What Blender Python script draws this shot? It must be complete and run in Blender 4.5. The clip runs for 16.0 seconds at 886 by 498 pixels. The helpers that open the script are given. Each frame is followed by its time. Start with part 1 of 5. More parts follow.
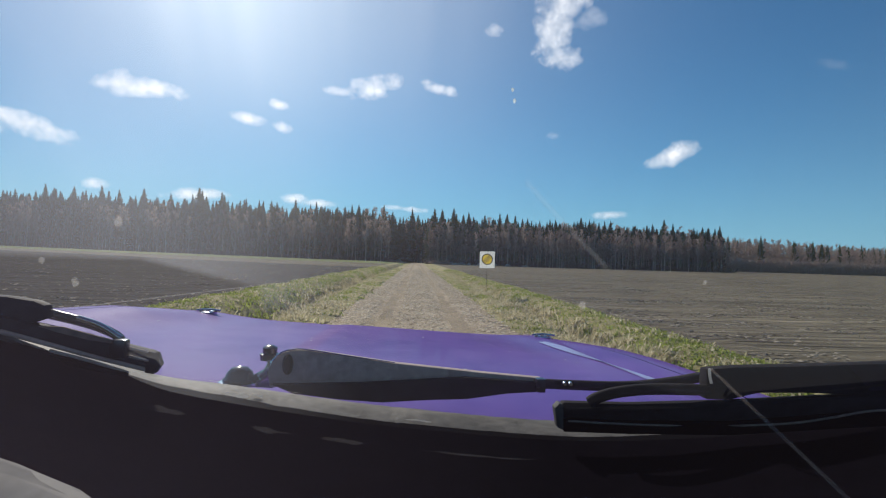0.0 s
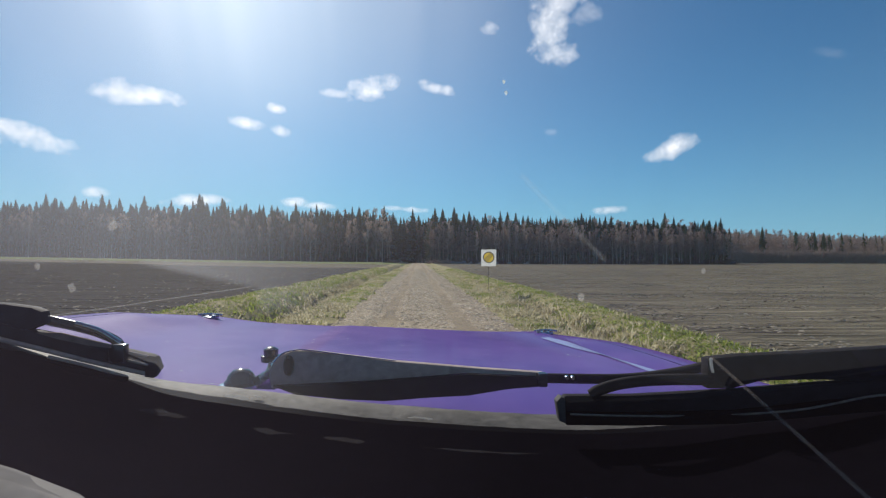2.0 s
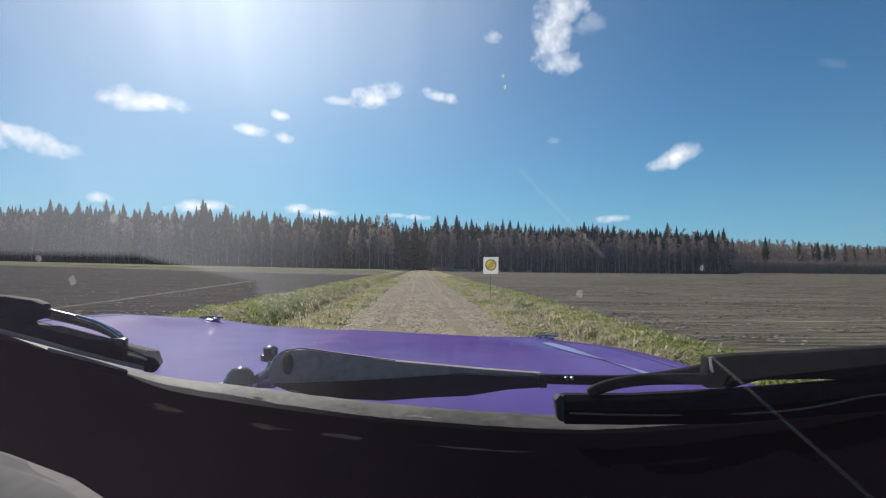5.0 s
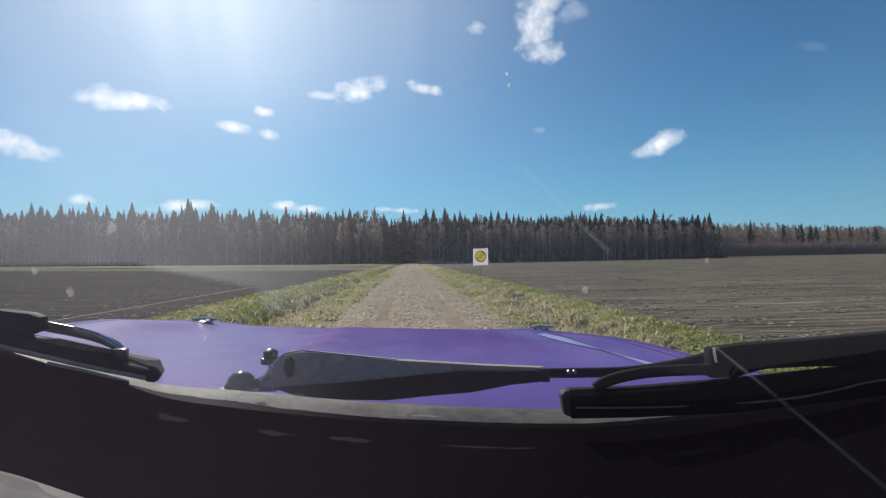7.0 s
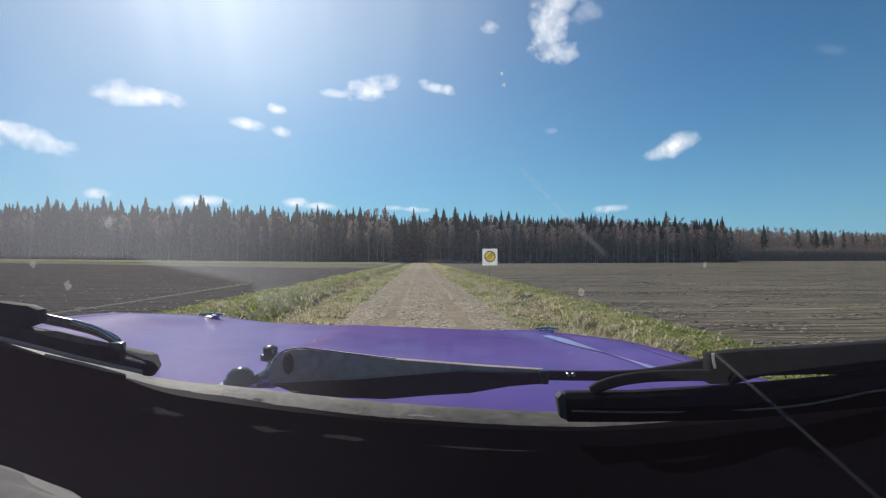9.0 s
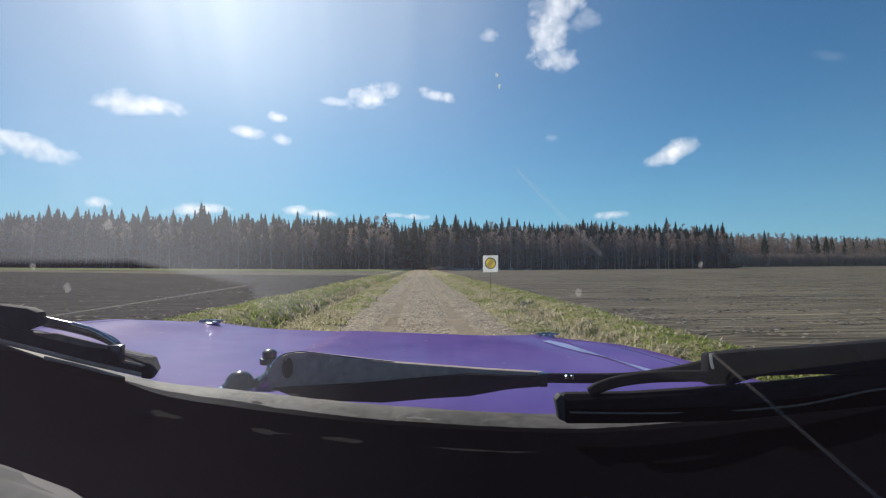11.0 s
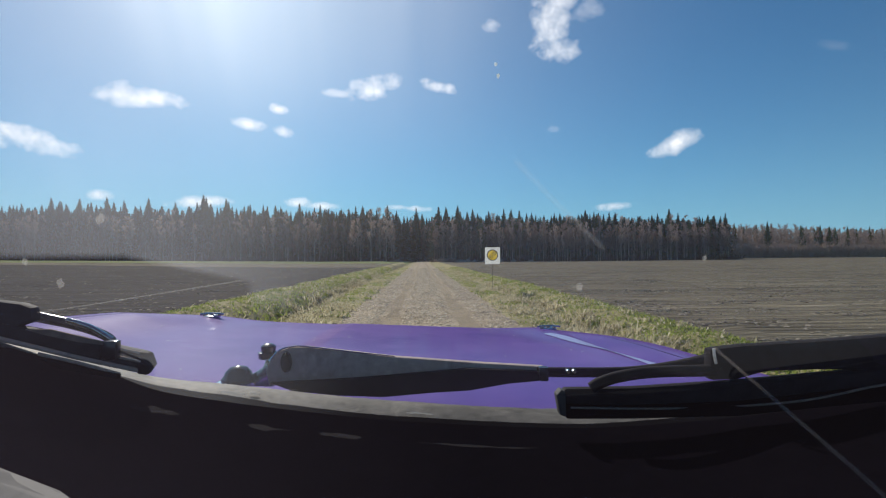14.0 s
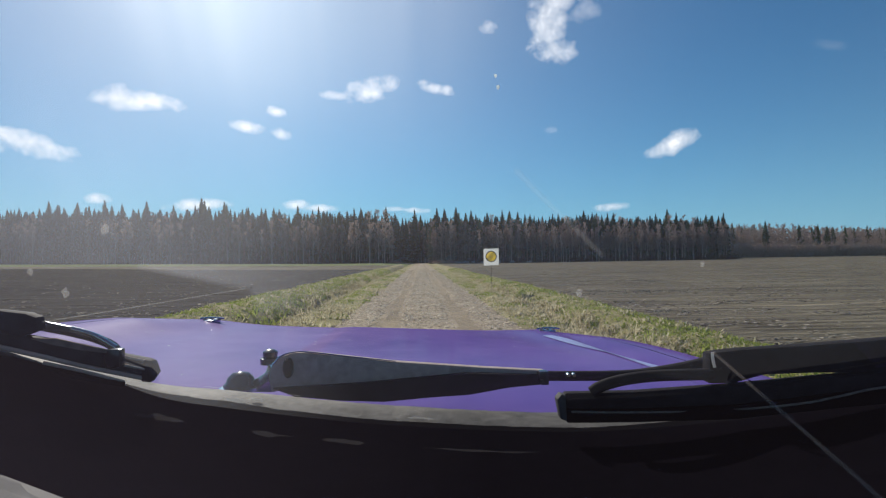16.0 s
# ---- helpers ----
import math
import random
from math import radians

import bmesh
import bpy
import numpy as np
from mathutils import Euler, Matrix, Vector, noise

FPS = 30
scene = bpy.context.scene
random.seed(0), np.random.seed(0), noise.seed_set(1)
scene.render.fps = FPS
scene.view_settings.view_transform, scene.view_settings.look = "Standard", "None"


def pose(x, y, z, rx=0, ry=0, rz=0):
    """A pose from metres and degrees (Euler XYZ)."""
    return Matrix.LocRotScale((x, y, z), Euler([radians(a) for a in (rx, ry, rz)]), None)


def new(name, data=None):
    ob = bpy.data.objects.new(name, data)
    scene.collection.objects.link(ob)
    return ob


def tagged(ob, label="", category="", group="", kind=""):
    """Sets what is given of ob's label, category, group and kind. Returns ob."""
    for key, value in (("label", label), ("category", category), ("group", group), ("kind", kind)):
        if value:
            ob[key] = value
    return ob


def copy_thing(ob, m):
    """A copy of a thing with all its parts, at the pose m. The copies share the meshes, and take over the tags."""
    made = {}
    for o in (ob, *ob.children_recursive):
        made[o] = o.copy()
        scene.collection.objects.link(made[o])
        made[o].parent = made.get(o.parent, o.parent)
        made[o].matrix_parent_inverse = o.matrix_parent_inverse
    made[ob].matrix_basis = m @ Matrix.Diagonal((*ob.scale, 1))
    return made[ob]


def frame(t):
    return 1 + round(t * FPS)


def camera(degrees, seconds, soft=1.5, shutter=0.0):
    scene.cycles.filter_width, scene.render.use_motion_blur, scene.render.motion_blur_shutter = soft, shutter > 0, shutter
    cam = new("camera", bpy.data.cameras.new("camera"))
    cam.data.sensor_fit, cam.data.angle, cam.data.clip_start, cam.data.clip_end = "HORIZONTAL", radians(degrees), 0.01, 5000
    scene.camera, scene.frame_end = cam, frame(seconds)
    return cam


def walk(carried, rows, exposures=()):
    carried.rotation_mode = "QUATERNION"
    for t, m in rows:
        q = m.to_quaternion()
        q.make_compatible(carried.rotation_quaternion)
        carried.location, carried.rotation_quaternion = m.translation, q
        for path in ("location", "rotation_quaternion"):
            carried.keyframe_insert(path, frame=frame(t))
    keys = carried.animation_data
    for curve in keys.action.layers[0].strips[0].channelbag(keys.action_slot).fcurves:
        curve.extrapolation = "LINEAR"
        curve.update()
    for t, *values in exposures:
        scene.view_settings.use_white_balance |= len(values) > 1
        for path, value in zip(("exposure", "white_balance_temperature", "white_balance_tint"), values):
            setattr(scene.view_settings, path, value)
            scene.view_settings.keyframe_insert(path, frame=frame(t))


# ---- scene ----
cam = camera(80.0, 16.0, soft=1.2)
PATH = [  # seconds; place; tilt, lean and turn
    (0.0, pose(-0.0048, -0.0036, 1.2570, 91.186, -1.907, -2.917)),
    (0.5, pose(-0.0041, -0.0017, 1.2577, 90.608, -0.873, -3.069)),
    (1.0, pose(-0.0060, -0.0034, 1.2488, 91.459, -0.316, -3.211)),
    (1.5, pose(0.0012, -0.0023, 1.2548, 90.922, -0.012, -2.609)),
    (2.0, pose(-0.0007, -0.0021, 1.2539, 91.112, -0.372, -2.750)),
    (2.5, pose(0.0036, -0.0021, 1.2571, 90.815, -1.177, -2.299)),
    (3.0, pose(0.0038, -0.0016, 1.2542, 91.082, -0.945, -2.298)),
    (3.5, pose(0.0030, -0.0026, 1.2540, 91.129, -0.925, -2.321)),
    (4.0, pose(0.0023, -0.0037, 1.2482, 91.672, -0.475, -2.644)),
    (6.3, pose(0.0020, 0.0006, 1.2425, 91.988, -1.251, -2.315)),
    (6.5, pose(0.0010, 0.0030, 1.2422, 91.580, -0.203, -2.776)),
    (7.0, pose(-0.0103, 0.0007, 1.2503, 91.114, 0.920, -3.642)),
    (7.5, pose(-0.0093, -0.0019, 1.2386, 92.298, 1.238, -3.916)),
    (8.0, pose(-0.0080, -0.0027, 1.2553, 91.259, 1.336, -3.590)),
    (8.5, pose(0.0002, 0.0006, 1.2487, 91.198, 0.089, -2.782)),
    (9.0, pose(0.0016, 0.0019, 1.2506, 91.060, -0.054, -2.611)),
    (9.2, pose(-0.0044, 0.0003, 1.2456, 91.438, -0.141, -3.091)),
    (11.5, pose(0.0053, -0.0006, 1.2457, 91.827, 0.219, -2.468)),
    (12.0, pose(-0.0068, 0.0015, 1.2476, 91.422, 0.370, -3.391)),
    (12.5, pose(-0.0003, 0.0049, 1.2452, 91.382, 0.570, -3.046)),
    (13.0, pose(0.0019, 0.0038, 1.2404, 91.749, 0.564, -2.731)),
    (13.5, pose(-0.0050, 0.0038, 1.2505, 91.108, 0.190, -3.358)),
    (14.0, pose(0.0073, 0.0072, 1.2475, 90.952, 0.302, -2.321)),
    (14.5, pose(0.0050, 0.0039, 1.2502, 90.867, -0.015, -2.485)),
    (15.0, pose(0.0064, 0.0015, 1.2518, 91.033, 0.933, -2.371)),
    (15.5, pose(0.0064, 0.0006, 1.2512, 91.271, 0.685, -2.409)),
    (16.0, pose(0.0051, 0.0022, 1.2523, 91.112, 0.664, -2.464)),
]
walk(cam, PATH)


# ---------------------------------------------------------------- world, sun
SUN_AZ, SUN_EL = -21.0, 33.0          # degrees from +y towards +x, and above the horizon
sun_dir = Vector((math.sin(radians(SUN_AZ)) * math.cos(radians(SUN_EL)),
                  math.cos(radians(SUN_AZ)) * math.cos(radians(SUN_EL)), math.sin(radians(SUN_EL))))

world = bpy.data.worlds.new("world")
scene.world = world
world.use_nodes = True
wt = world.node_tree
wt.nodes.clear()


def wmath(op, a, b=None, clamp=False):
    n = wt.nodes.new("ShaderNodeMath")
    n.operation, n.use_clamp = op, clamp
    for i, v in enumerate((a, b)):
        if v is None:
            continue
        if isinstance(v, (int, float)):
            n.inputs[i].default_value = v
        else:
            wt.links.new(v, n.inputs[i])
    return n.outputs[0]


sky = wt.nodes.new("ShaderNodeTexSky")
sky.sky_type = "NISHITA"
sky.sun_disc = False
sky.sun_elevation = radians(SUN_EL)
sky.sun_rotation = radians(SUN_AZ)
sky.altitude = 100
sky.air_density, sky.dust_density, sky.ozone_density = 1.0, 0.2, 4.0
coord = wt.nodes.new("ShaderNodeTexCoord").outputs["Generated"]
# fine and coarse cloud noise, in direction space
warp = wt.nodes.new("ShaderNodeTexNoise")
warp.inputs["Scale"].default_value, warp.inputs["Detail"].default_value = 14.0, 3.0
wt.links.new(coord, warp.inputs["Vector"])
fine = wt.nodes.new("ShaderNodeTexNoise")
fine.inputs["Scale"].default_value, fine.inputs["Detail"].default_value, fine.inputs["Roughness"].default_value = 42.0, 8.0, 0.62
wt.links.new(coord, fine.inputs["Vector"])
wob = wmath("MULTIPLY", wmath("SUBTRACT", warp.outputs["Fac"], 0.5), 1.7)
wob = wmath("ADD", wob, wmath("MULTIPLY", wmath("SUBTRACT", fine.outputs["Fac"], 0.5), 2.6))


def wdot(v):
    n = wt.nodes.new("ShaderNodeVectorMath")
    n.operation = "DOT_PRODUCT"
    wt.links.new(coord, n.inputs[0])
    n.inputs[1].default_value = v
    return n.outputs["Value"]


# each cloud: direction of its middle (azimuth, elevation), half width, half height, lean, strength (degrees)
CLOUDS = (
    (-35.9, 10.4, 3.9, 1.1, -14, 1.0), (-33.3, 9.8, 1.6, 0.5, -14, 0.6), (-39.4, 10.6, 3.0, 1.6, 0, 1.0),
    (-27.0, 15.0, 3.6, 1.0, 0, 1.0), (-28.6, 15.0, 1.9, 1.15, 0, 0.85),
    (-17.9, 13.5, 2.1, 0.7, -8, 0.8), (-15.0, 15.2, 0.9, 0.6, 0, 0.9), (-14.5, 13.0, 1.2, 0.6, -20, 0.7),
    (-5.4, 17.7, 2.6, 1.5, 18, 1.0), (-3.3, 18.4, 1.5, 1.2, 20, 0.8), (-8.7, 17.1, 1.5, 0.5, 0, 0.6),
    (1.7, 18.1, 2.1, 0.75, -14, 0.9), (0.6, 18.6, 1.2, 0.5, 0, 0.7),
    (14.0, 23.8, 2.2, 3.4, 6, 0.95), (14.9, 21.0, 2.1, 1.5, 0, 0.9), (15.1, 26.0, 2.5, 1.9, 0, 0.9), (18.0, 24.5, 1.6, 1.2, 0, 0.35),
    (7.6, 23.8, 1.3, 0.8, 0, 0.6),
    (26.0, 11.0, 2.5, 1.0, 17, 1.0), (27.0, 11.5, 1.5, 1.05, 10, 0.95),
    (-21.9, 5.7, 3.6, 0.7, 4, 0.9), (-30.6, 5.9, 1.1, 0.5, 0, 0.7), (-10.7, 5.5, 2.4, 0.5, 0, 0.8), (-13.0, 5.8, 1.5, 0.6, 0, 0.8),
    (-1.4, 5.4, 2.4, 0.35, -3, 0.7), (20.0, 5.2, 1.8, 0.5, 0, 0.8), (39.1, 17.8, 1.2, 0.5, -20, 0.10), (14.4, 13.4, 0.8, 0.5, 0, 0.25),
)
total = None
for az, el, hw, hh, lean, amount in CLOUDS:
    hw, hh = hw * 0.92, hh * 0.84
    a, e, l = radians(az), radians(el), radians(lean)
    mid = Vector((math.sin(a) * math.cos(e), math.cos(a) * math.cos(e), math.sin(e)))
    right = Vector((math.cos(a), -math.sin(a), 0))
    up = right.cross(mid)
    ru, uu = right * math.cos(l) + up * math.sin(l), up * math.cos(l) - right * math.sin(l)
    u, v = wdot(ru / math.sin(radians(hw))), wdot(uu / math.sin(radians(hh)))
    r2 = wmath("ADD", wmath("MULTIPLY", u, u), wmath("MULTIPLY", v, v))
    body = wmath("SUBTRACT", 1.2, wmath("POWER", r2, 0.75))
    edge = wmath("MULTIPLY", wmath("ADD", body, wob), 0.6, clamp=True)
    edge = wmath("MULTIPLY", edge, wmath("GREATER_THAN", wdot(mid), 0.5))
    edge = wmath("MULTIPLY", edge, amount)
    total = edge if total is None else wmath("MAXIMUM", total, edge)
shade = wt.nodes.new("ShaderNodeMixRGB")
shade.inputs["Color1"].default_value = (11.0, 11.5, 12.8, 1)
shade.inputs["Color2"].default_value = (19.0, 19.2, 19.6, 1)
wt.links.new(fine.outputs["Fac"], shade.inputs["Fac"])
blend = wt.nodes.new("ShaderNodeMixRGB")
wt.links.new(total, blend.inputs["Fac"])
tone = wt.nodes.new("ShaderNodeMixRGB")
tone.blend_type = "MULTIPLY"
tone.inputs["Fac"].default_value = 1.0
tone.inputs["Color2"].default_value = (0.42, 0.84, 1.03, 1)
wt.links.new(sky.outputs["Color"], tone.inputs["Color1"])
# clear blue air towards the horizon, all round
low = wmath("POWER", wmath("SUBTRACT", 1.0, wmath("ABSOLUTE", wdot((0, 0, 1))), clamp=True), 7.0)
air = wt.nodes.new("ShaderNodeMixRGB")
air.inputs["Color2"].default_value = (3.9, 7.9, 11.4, 1)
wt.links.new(wmath("MULTIPLY", low, 0.72), air.inputs["Fac"])
wt.links.new(tone.outputs["Color"], air.inputs["Color1"])
wt.links.new(air.outputs["Color"], blend.inputs["Color1"])
wt.links.new(shade.outputs["Color"], blend.inputs["Color2"])
bg = wt.nodes.new("ShaderNodeBackground")
bg.inputs["Strength"].default_value = 0.075
wt.links.new(blend.outputs["Color"], bg.inputs["Color"])
wt.links.new(bg.outputs["Background"], wt.nodes.new("ShaderNodeOutputWorld").inputs["Surface"])

sun_data = bpy.data.lights.new("sun", "SUN")
sun_data.energy, sun_data.angle, sun_data.color = 4.4, radians(0.53), (1.0, 0.93, 0.82)
sun = new("sun", sun_data)
sun.matrix_world = Matrix.Translation((0, 0, 60)) @ sun_dir.to_track_quat("Z", "Y").to_matrix().to_4x4()
scene.view_settings.exposure = 0.0


# ---------------------------------------------------------------- materials
def mat(name, dark, light, rough=0.8, metal=0.0, scale=6.0, fine_scale=60.0, bump=0.3, bump_scale=40.0, per="none", coat=0.0, dist=0.02, spec=0.5, glow=0.0, stretch=1.0):
    """A principled material whose colour wanders between two tones at two scales, with a fine relief."""
    m = bpy.data.materials.new(name)
    m.use_nodes = True
    nt = m.node_tree
    b = nt.nodes["Principled BSDF"]
    tc = nt.nodes.new("ShaderNodeTexCoord")
    src = tc.outputs["Object"]
    if stretch != 1.0:
        # drawn out along x, as rows left by a harrow
        mp = nt.nodes.new("ShaderNodeMapping")
        mp.inputs["Scale"].default_value, mp.inputs["Rotation"].default_value = (1.0 / stretch, 1.0, 1.0), (0, 0, radians(3))
        nt.links.new(src, mp.inputs["Vector"])
        src = mp.outputs["Vector"]
    n1, n2 = nt.nodes.new("ShaderNodeTexNoise"), nt.nodes.new("ShaderNodeTexNoise")
    n1.inputs["Scale"].default_value, n1.inputs["Detail"].default_value = scale, 4
    n2.inputs["Scale"].default_value, n2.inputs["Detail"].default_value = fine_scale, 5
    nt.links.new(src, n1.inputs["Vector"])
    nt.links.new(src, n2.inputs["Vector"])
    add = nt.nodes.new("ShaderNodeMath")
    add.operation = "ADD"
    nt.links.new(n1.outputs["Fac"], add.inputs[0])
    nt.links.new(n2.outputs["Fac"], add.inputs[1])
    fac = add.outputs[0]
    if per != "none":
        if per == "island":
            g = nt.nodes.new("ShaderNodeNewGeometry").outputs["Random Per Island"]
        else:
            g = nt.nodes.new("ShaderNodeObjectInfo").outputs["Random"]
        a2 = nt.nodes.new("ShaderNodeMath")
        a2.operation = "MULTIPLY_ADD"
        nt.links.new(g, a2.inputs[0])
        a2.inputs[1].default_value = 0.9
        nt.links.new(fac, a2.inputs[2])
        a3 = nt.nodes.new("ShaderNodeMath")
        a3.operation = "SUBTRACT"
        nt.links.new(a2.outputs[0], a3.inputs[0])
        a3.inputs[1].default_value = 0.45
        fac = a3.outputs[0]
    ramp = nt.nodes.new("ShaderNodeMapRange")
    ramp.inputs["From Min"].default_value, ramp.inputs["From Max"].default_value = 0.65, 1.35
    nt.links.new(fac, ramp.inputs["Value"])
    mix = nt.nodes.new("ShaderNodeMixRGB")
    mix.inputs["Color1"].default_value, mix.inputs["Color2"].default_value = (*dark, 1), (*light, 1)
    nt.links.new(ramp.outputs["Result"], mix.inputs["Fac"])
    nt.links.new(mix.outputs["Color"], b.inputs["Base Color"])
    b.inputs["Roughness"].default_value, b.inputs["Metallic"].default_value = rough, metal
    b.inputs["Specular IOR Level"].default_value = spec
    if glow:
        # thin blades and leaves let the light through
        t = nt.nodes.new("ShaderNodeBsdfTranslucent")
        nt.links.new(mix.outputs["Color"], t.inputs["Color"])
        ms = nt.nodes.new("ShaderNodeMixShader")
        ms.inputs["Fac"].default_value = glow
        nt.links.new(b.outputs["BSDF"], ms.inputs[1])
        nt.links.new(t.outputs["BSDF"], ms.inputs[2])
        nt.links.new(ms.outputs["Shader"], nt.nodes["Material Output"].inputs["Surface"])
    if coat:
        b.inputs["Coat Weight"].default_value, b.inputs["Coat Roughness"].default_value = coat, 0.13
    if bump:
        n3 = nt.nodes.new("ShaderNodeTexNoise")
        n3.inputs["Scale"].default_value, n3.inputs["Detail"].default_value = bump_scale, 6
        nt.links.new(src, n3.inputs["Vector"])
        bp = nt.nodes.new("ShaderNodeBump")
        bp.inputs["Strength"].default_value, bp.inputs["Distance"].default_value = bump, dist
        nt.links.new(n3.outputs["Fac"], bp.inputs["Height"])
        nt.links.new(bp.outputs["Normal"], b.inputs["Normal"])
    return m


M_soil = mat("harrowed_soil", (0.040, 0.032, 0.021), (0.275, 0.232, 0.158), 0.95, 0, 0.6, 3.4, 1.0, 2.6, dist=0.24, spec=0.1, stretch=7.0)
M_dark_soil = mat("dark_ploughed_soil", (0.007, 0.006, 0.005), (0.055, 0.045, 0.035), 0.95, 0, 0.5, 3.2, 1.0, 2.6, dist=0.24, spec=0.1, stretch=6.0)
M_turf = mat("turf", (0.19, 0.17, 0.070), (0.50, 0.43, 0.22), 0.95, 0, 0.8, 9.0, 0.5, 14.0, dist=0.04, spec=0.1)
M_meadow = mat("green_meadow", (0.10, 0.14, 0.03), (0.22, 0.24, 0.07), 0.95, 0, 0.1, 3.0, 0.4, 10.0, spec=0.15)
M_track = mat("packed_track_soil", (0.185, 0.145, 0.092), (0.47, 0.375, 0.25), 0.95, 0, 0.7, 14.0, 0.5, 22.0, dist=0.02, spec=0.1)
M_road = mat("packed_gravel", (0.22, 0.172, 0.112), (0.58, 0.465, 0.32), 0.93, 0, 0.8, 22.0, 0.5, 26.0, dist=0.02, spec=0.1)

M_stone = mat("gravel_stone", (0.42, 0.33, 0.215), (0.88, 0.73, 0.52), 0.9, 0, 5.0, 50.0, 0.3, 60.0, per="island", spec=0.1)
M_rock = mat("grey_field_stone", (0.16, 0.155, 0.145), (0.42, 0.41, 0.39), 0.9, 0, 1.5, 12.0, 0.6, 14.0, dist=0.04, spec=0.2)
M_clod = mat("soil_clod", (0.045, 0.036, 0.026), (0.44, 0.375, 0.285), 0.95, 0, 5.0, 30.0, 0.5, 30.0, per="island", spec=0.1)
M_straw = mat("dry_grass", (0.37, 0.33, 0.19), (0.71, 0.635, 0.44), 0.85, 0, 2.0, 30.0, 0, per="island", spec=0.1, glow=0.5)
M_litter = mat("grey_straw_litter", (0.26, 0.235, 0.18), (0.56, 0.52, 0.43), 0.9, 0, 2.0, 30.0, 0, per="island", spec=0.1)
M_green = mat("green_grass", (0.155, 0.205, 0.042), (0.40, 0.45, 0.115), 0.85, 0, 2.0, 30.0, 0, per="island", spec=0.1, glow=0.5)
M_needle = mat("spruce_needles", (0.040, 0.054, 0.026), (0.125, 0.145, 0.066), 0.9, 0, 0.5, 8.0, 0, per="object", spec=0.2, glow=0.3)
M_bark = mat("spruce_bark", (0.06, 0.045, 0.035), (0.16, 0.12, 0.09), 0.95, 0, 2.0, 20.0, 0.4, 20.0)
M_birch = mat("birch_bark", (0.30, 0.25, 0.20), (0.70, 0.61, 0.51), 0.85, 0, 1.5, 6.0, 0.2, 20.0)
M_twig = mat("bare_twigs", (0.30, 0.225, 0.19), (0.60, 0.475, 0.405), 0.9, 0, 0.5, 5.0, 0, per="object", spec=0.1, glow=0.4)
M_purple = mat("purple_car_paint", (0.104, 0.038, 0.305), (0.205, 0.098, 0.415), 0.6, 0.0, 2.6, 11.0, 0.02, 220.0, dist=0.001, spec=0.02, coat=0.36)
# pale paint that stands for the sky's reflection on the bonnet crease
M_crease_sheen = mat("painted_sky_sheen", (0.33, 0.36, 0.66), (0.42, 0.45, 0.76), 0.5, 0.0, 9.0, 60.0, 0.02, 220.0, dist=0.001, spec=0.1, coat=0.3)
M_chip = mat("chipped_paint", (0.45, 0.43, 0.50), (0.75, 0.72, 0.78), 0.7, 0, 30.0, 90.0, 0)
M_black = mat("black_rubber", (0.013, 0.011, 0.014), (0.030, 0.027, 0.032), 0.75, 0, 12.0, 90.0, 0.3, 150.0, dist=0.001, spec=0.08)
# lighter copy of the black rubber: haze before the left wiper put into colour
M_hazed_rubber = mat("haze_tinted_rubber", (0.030, 0.030, 0.036), (0.065, 0.064, 0.074), 0.75, 0, 12.0, 90.0, 0.2, 150.0, dist=0.001, spec=0.2)
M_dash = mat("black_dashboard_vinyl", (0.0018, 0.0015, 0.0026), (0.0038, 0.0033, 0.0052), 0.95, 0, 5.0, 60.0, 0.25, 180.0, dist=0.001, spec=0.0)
M_seal = mat("worn_grey_rubber", (0.014, 0.013, 0.012), (0.165, 0.15, 0.132), 0.65, 0, 22.0, 60.0, 0.5, 120.0, dist=0.0015, spec=0.3)
M_steel = mat("dull_grey_steel", (0.38, 0.295, 0.255), (0.68, 0.535, 0.465), 0.7, 0.0, 14.0, 120.0, 0.1, 200.0, dist=0.001, spec=0.08)
M_worn_steel = mat("worn_grey_coating", (0.16, 0.13, 0.12), (0.34, 0.265, 0.22), 0.85, 0.0, 14.0, 120.0, 0.1, 200.0, dist=0.001, spec=0.02)
M_chrome = mat("bright_metal", (0.5, 0.5, 0.52), (0.75, 0.75, 0.77), 0.16, 1.0, 20.0, 90.0, 0.05, 100.0, dist=0.001)
M_gloss = mat("glossy_black_metal", (0.022, 0.020, 0.024), (0.05, 0.046, 0.054), 0.25, 0.3, 10.0, 80.0, 0.05, 100.0, coat=0.5, dist=0.001)
M_grey = mat("light_grey_plastic", (0.18, 0.175, 0.17), (0.28, 0.275, 0.265), 0.8, 0, 4.0, 60.0, 0.1, 120.0, dist=0.001, spec=0.1)
M_scuff = mat("worn_paint_scuff", (0.02, 0.019, 0.02), (0.09, 0.085, 0.088), 0.8, 0, 20.0, 90.0, 0.2, 120.0, dist=0.001)
M_tyre = mat("tyre_rubber", (0.012, 0.012, 0.012), (0.03, 0.03, 0.03), 0.85, 0, 8.0, 60.0, 0.3, 60.0, dist=0.004)
M_white = mat("white_sign_board", (0.70, 0.70, 0.68), (0.84, 0.84, 0.82), 0.6, 0, 3.0, 40.0, 0.02, 90.0, glow=0.5)
M_yellow = mat("yellow_sign_paint", (0.70, 0.50, 0.04), (0.82, 0.60, 0.08), 0.55, 0, 6.0, 60.0, 0.02, 90.0, glow=0.5)
M_signblack = mat("black_sign_paint", (0.015, 0.015, 0.015), (0.03, 0.03, 0.03), 0.55, 0, 6.0, 60.0, 0, 90.0)
M_rod = mat("rusty_steel_rod", (0.03, 0.025, 0.02), (0.10, 0.075, 0.055), 0.7, 0.4, 20.0, 90.0, 0.1, 90.0)


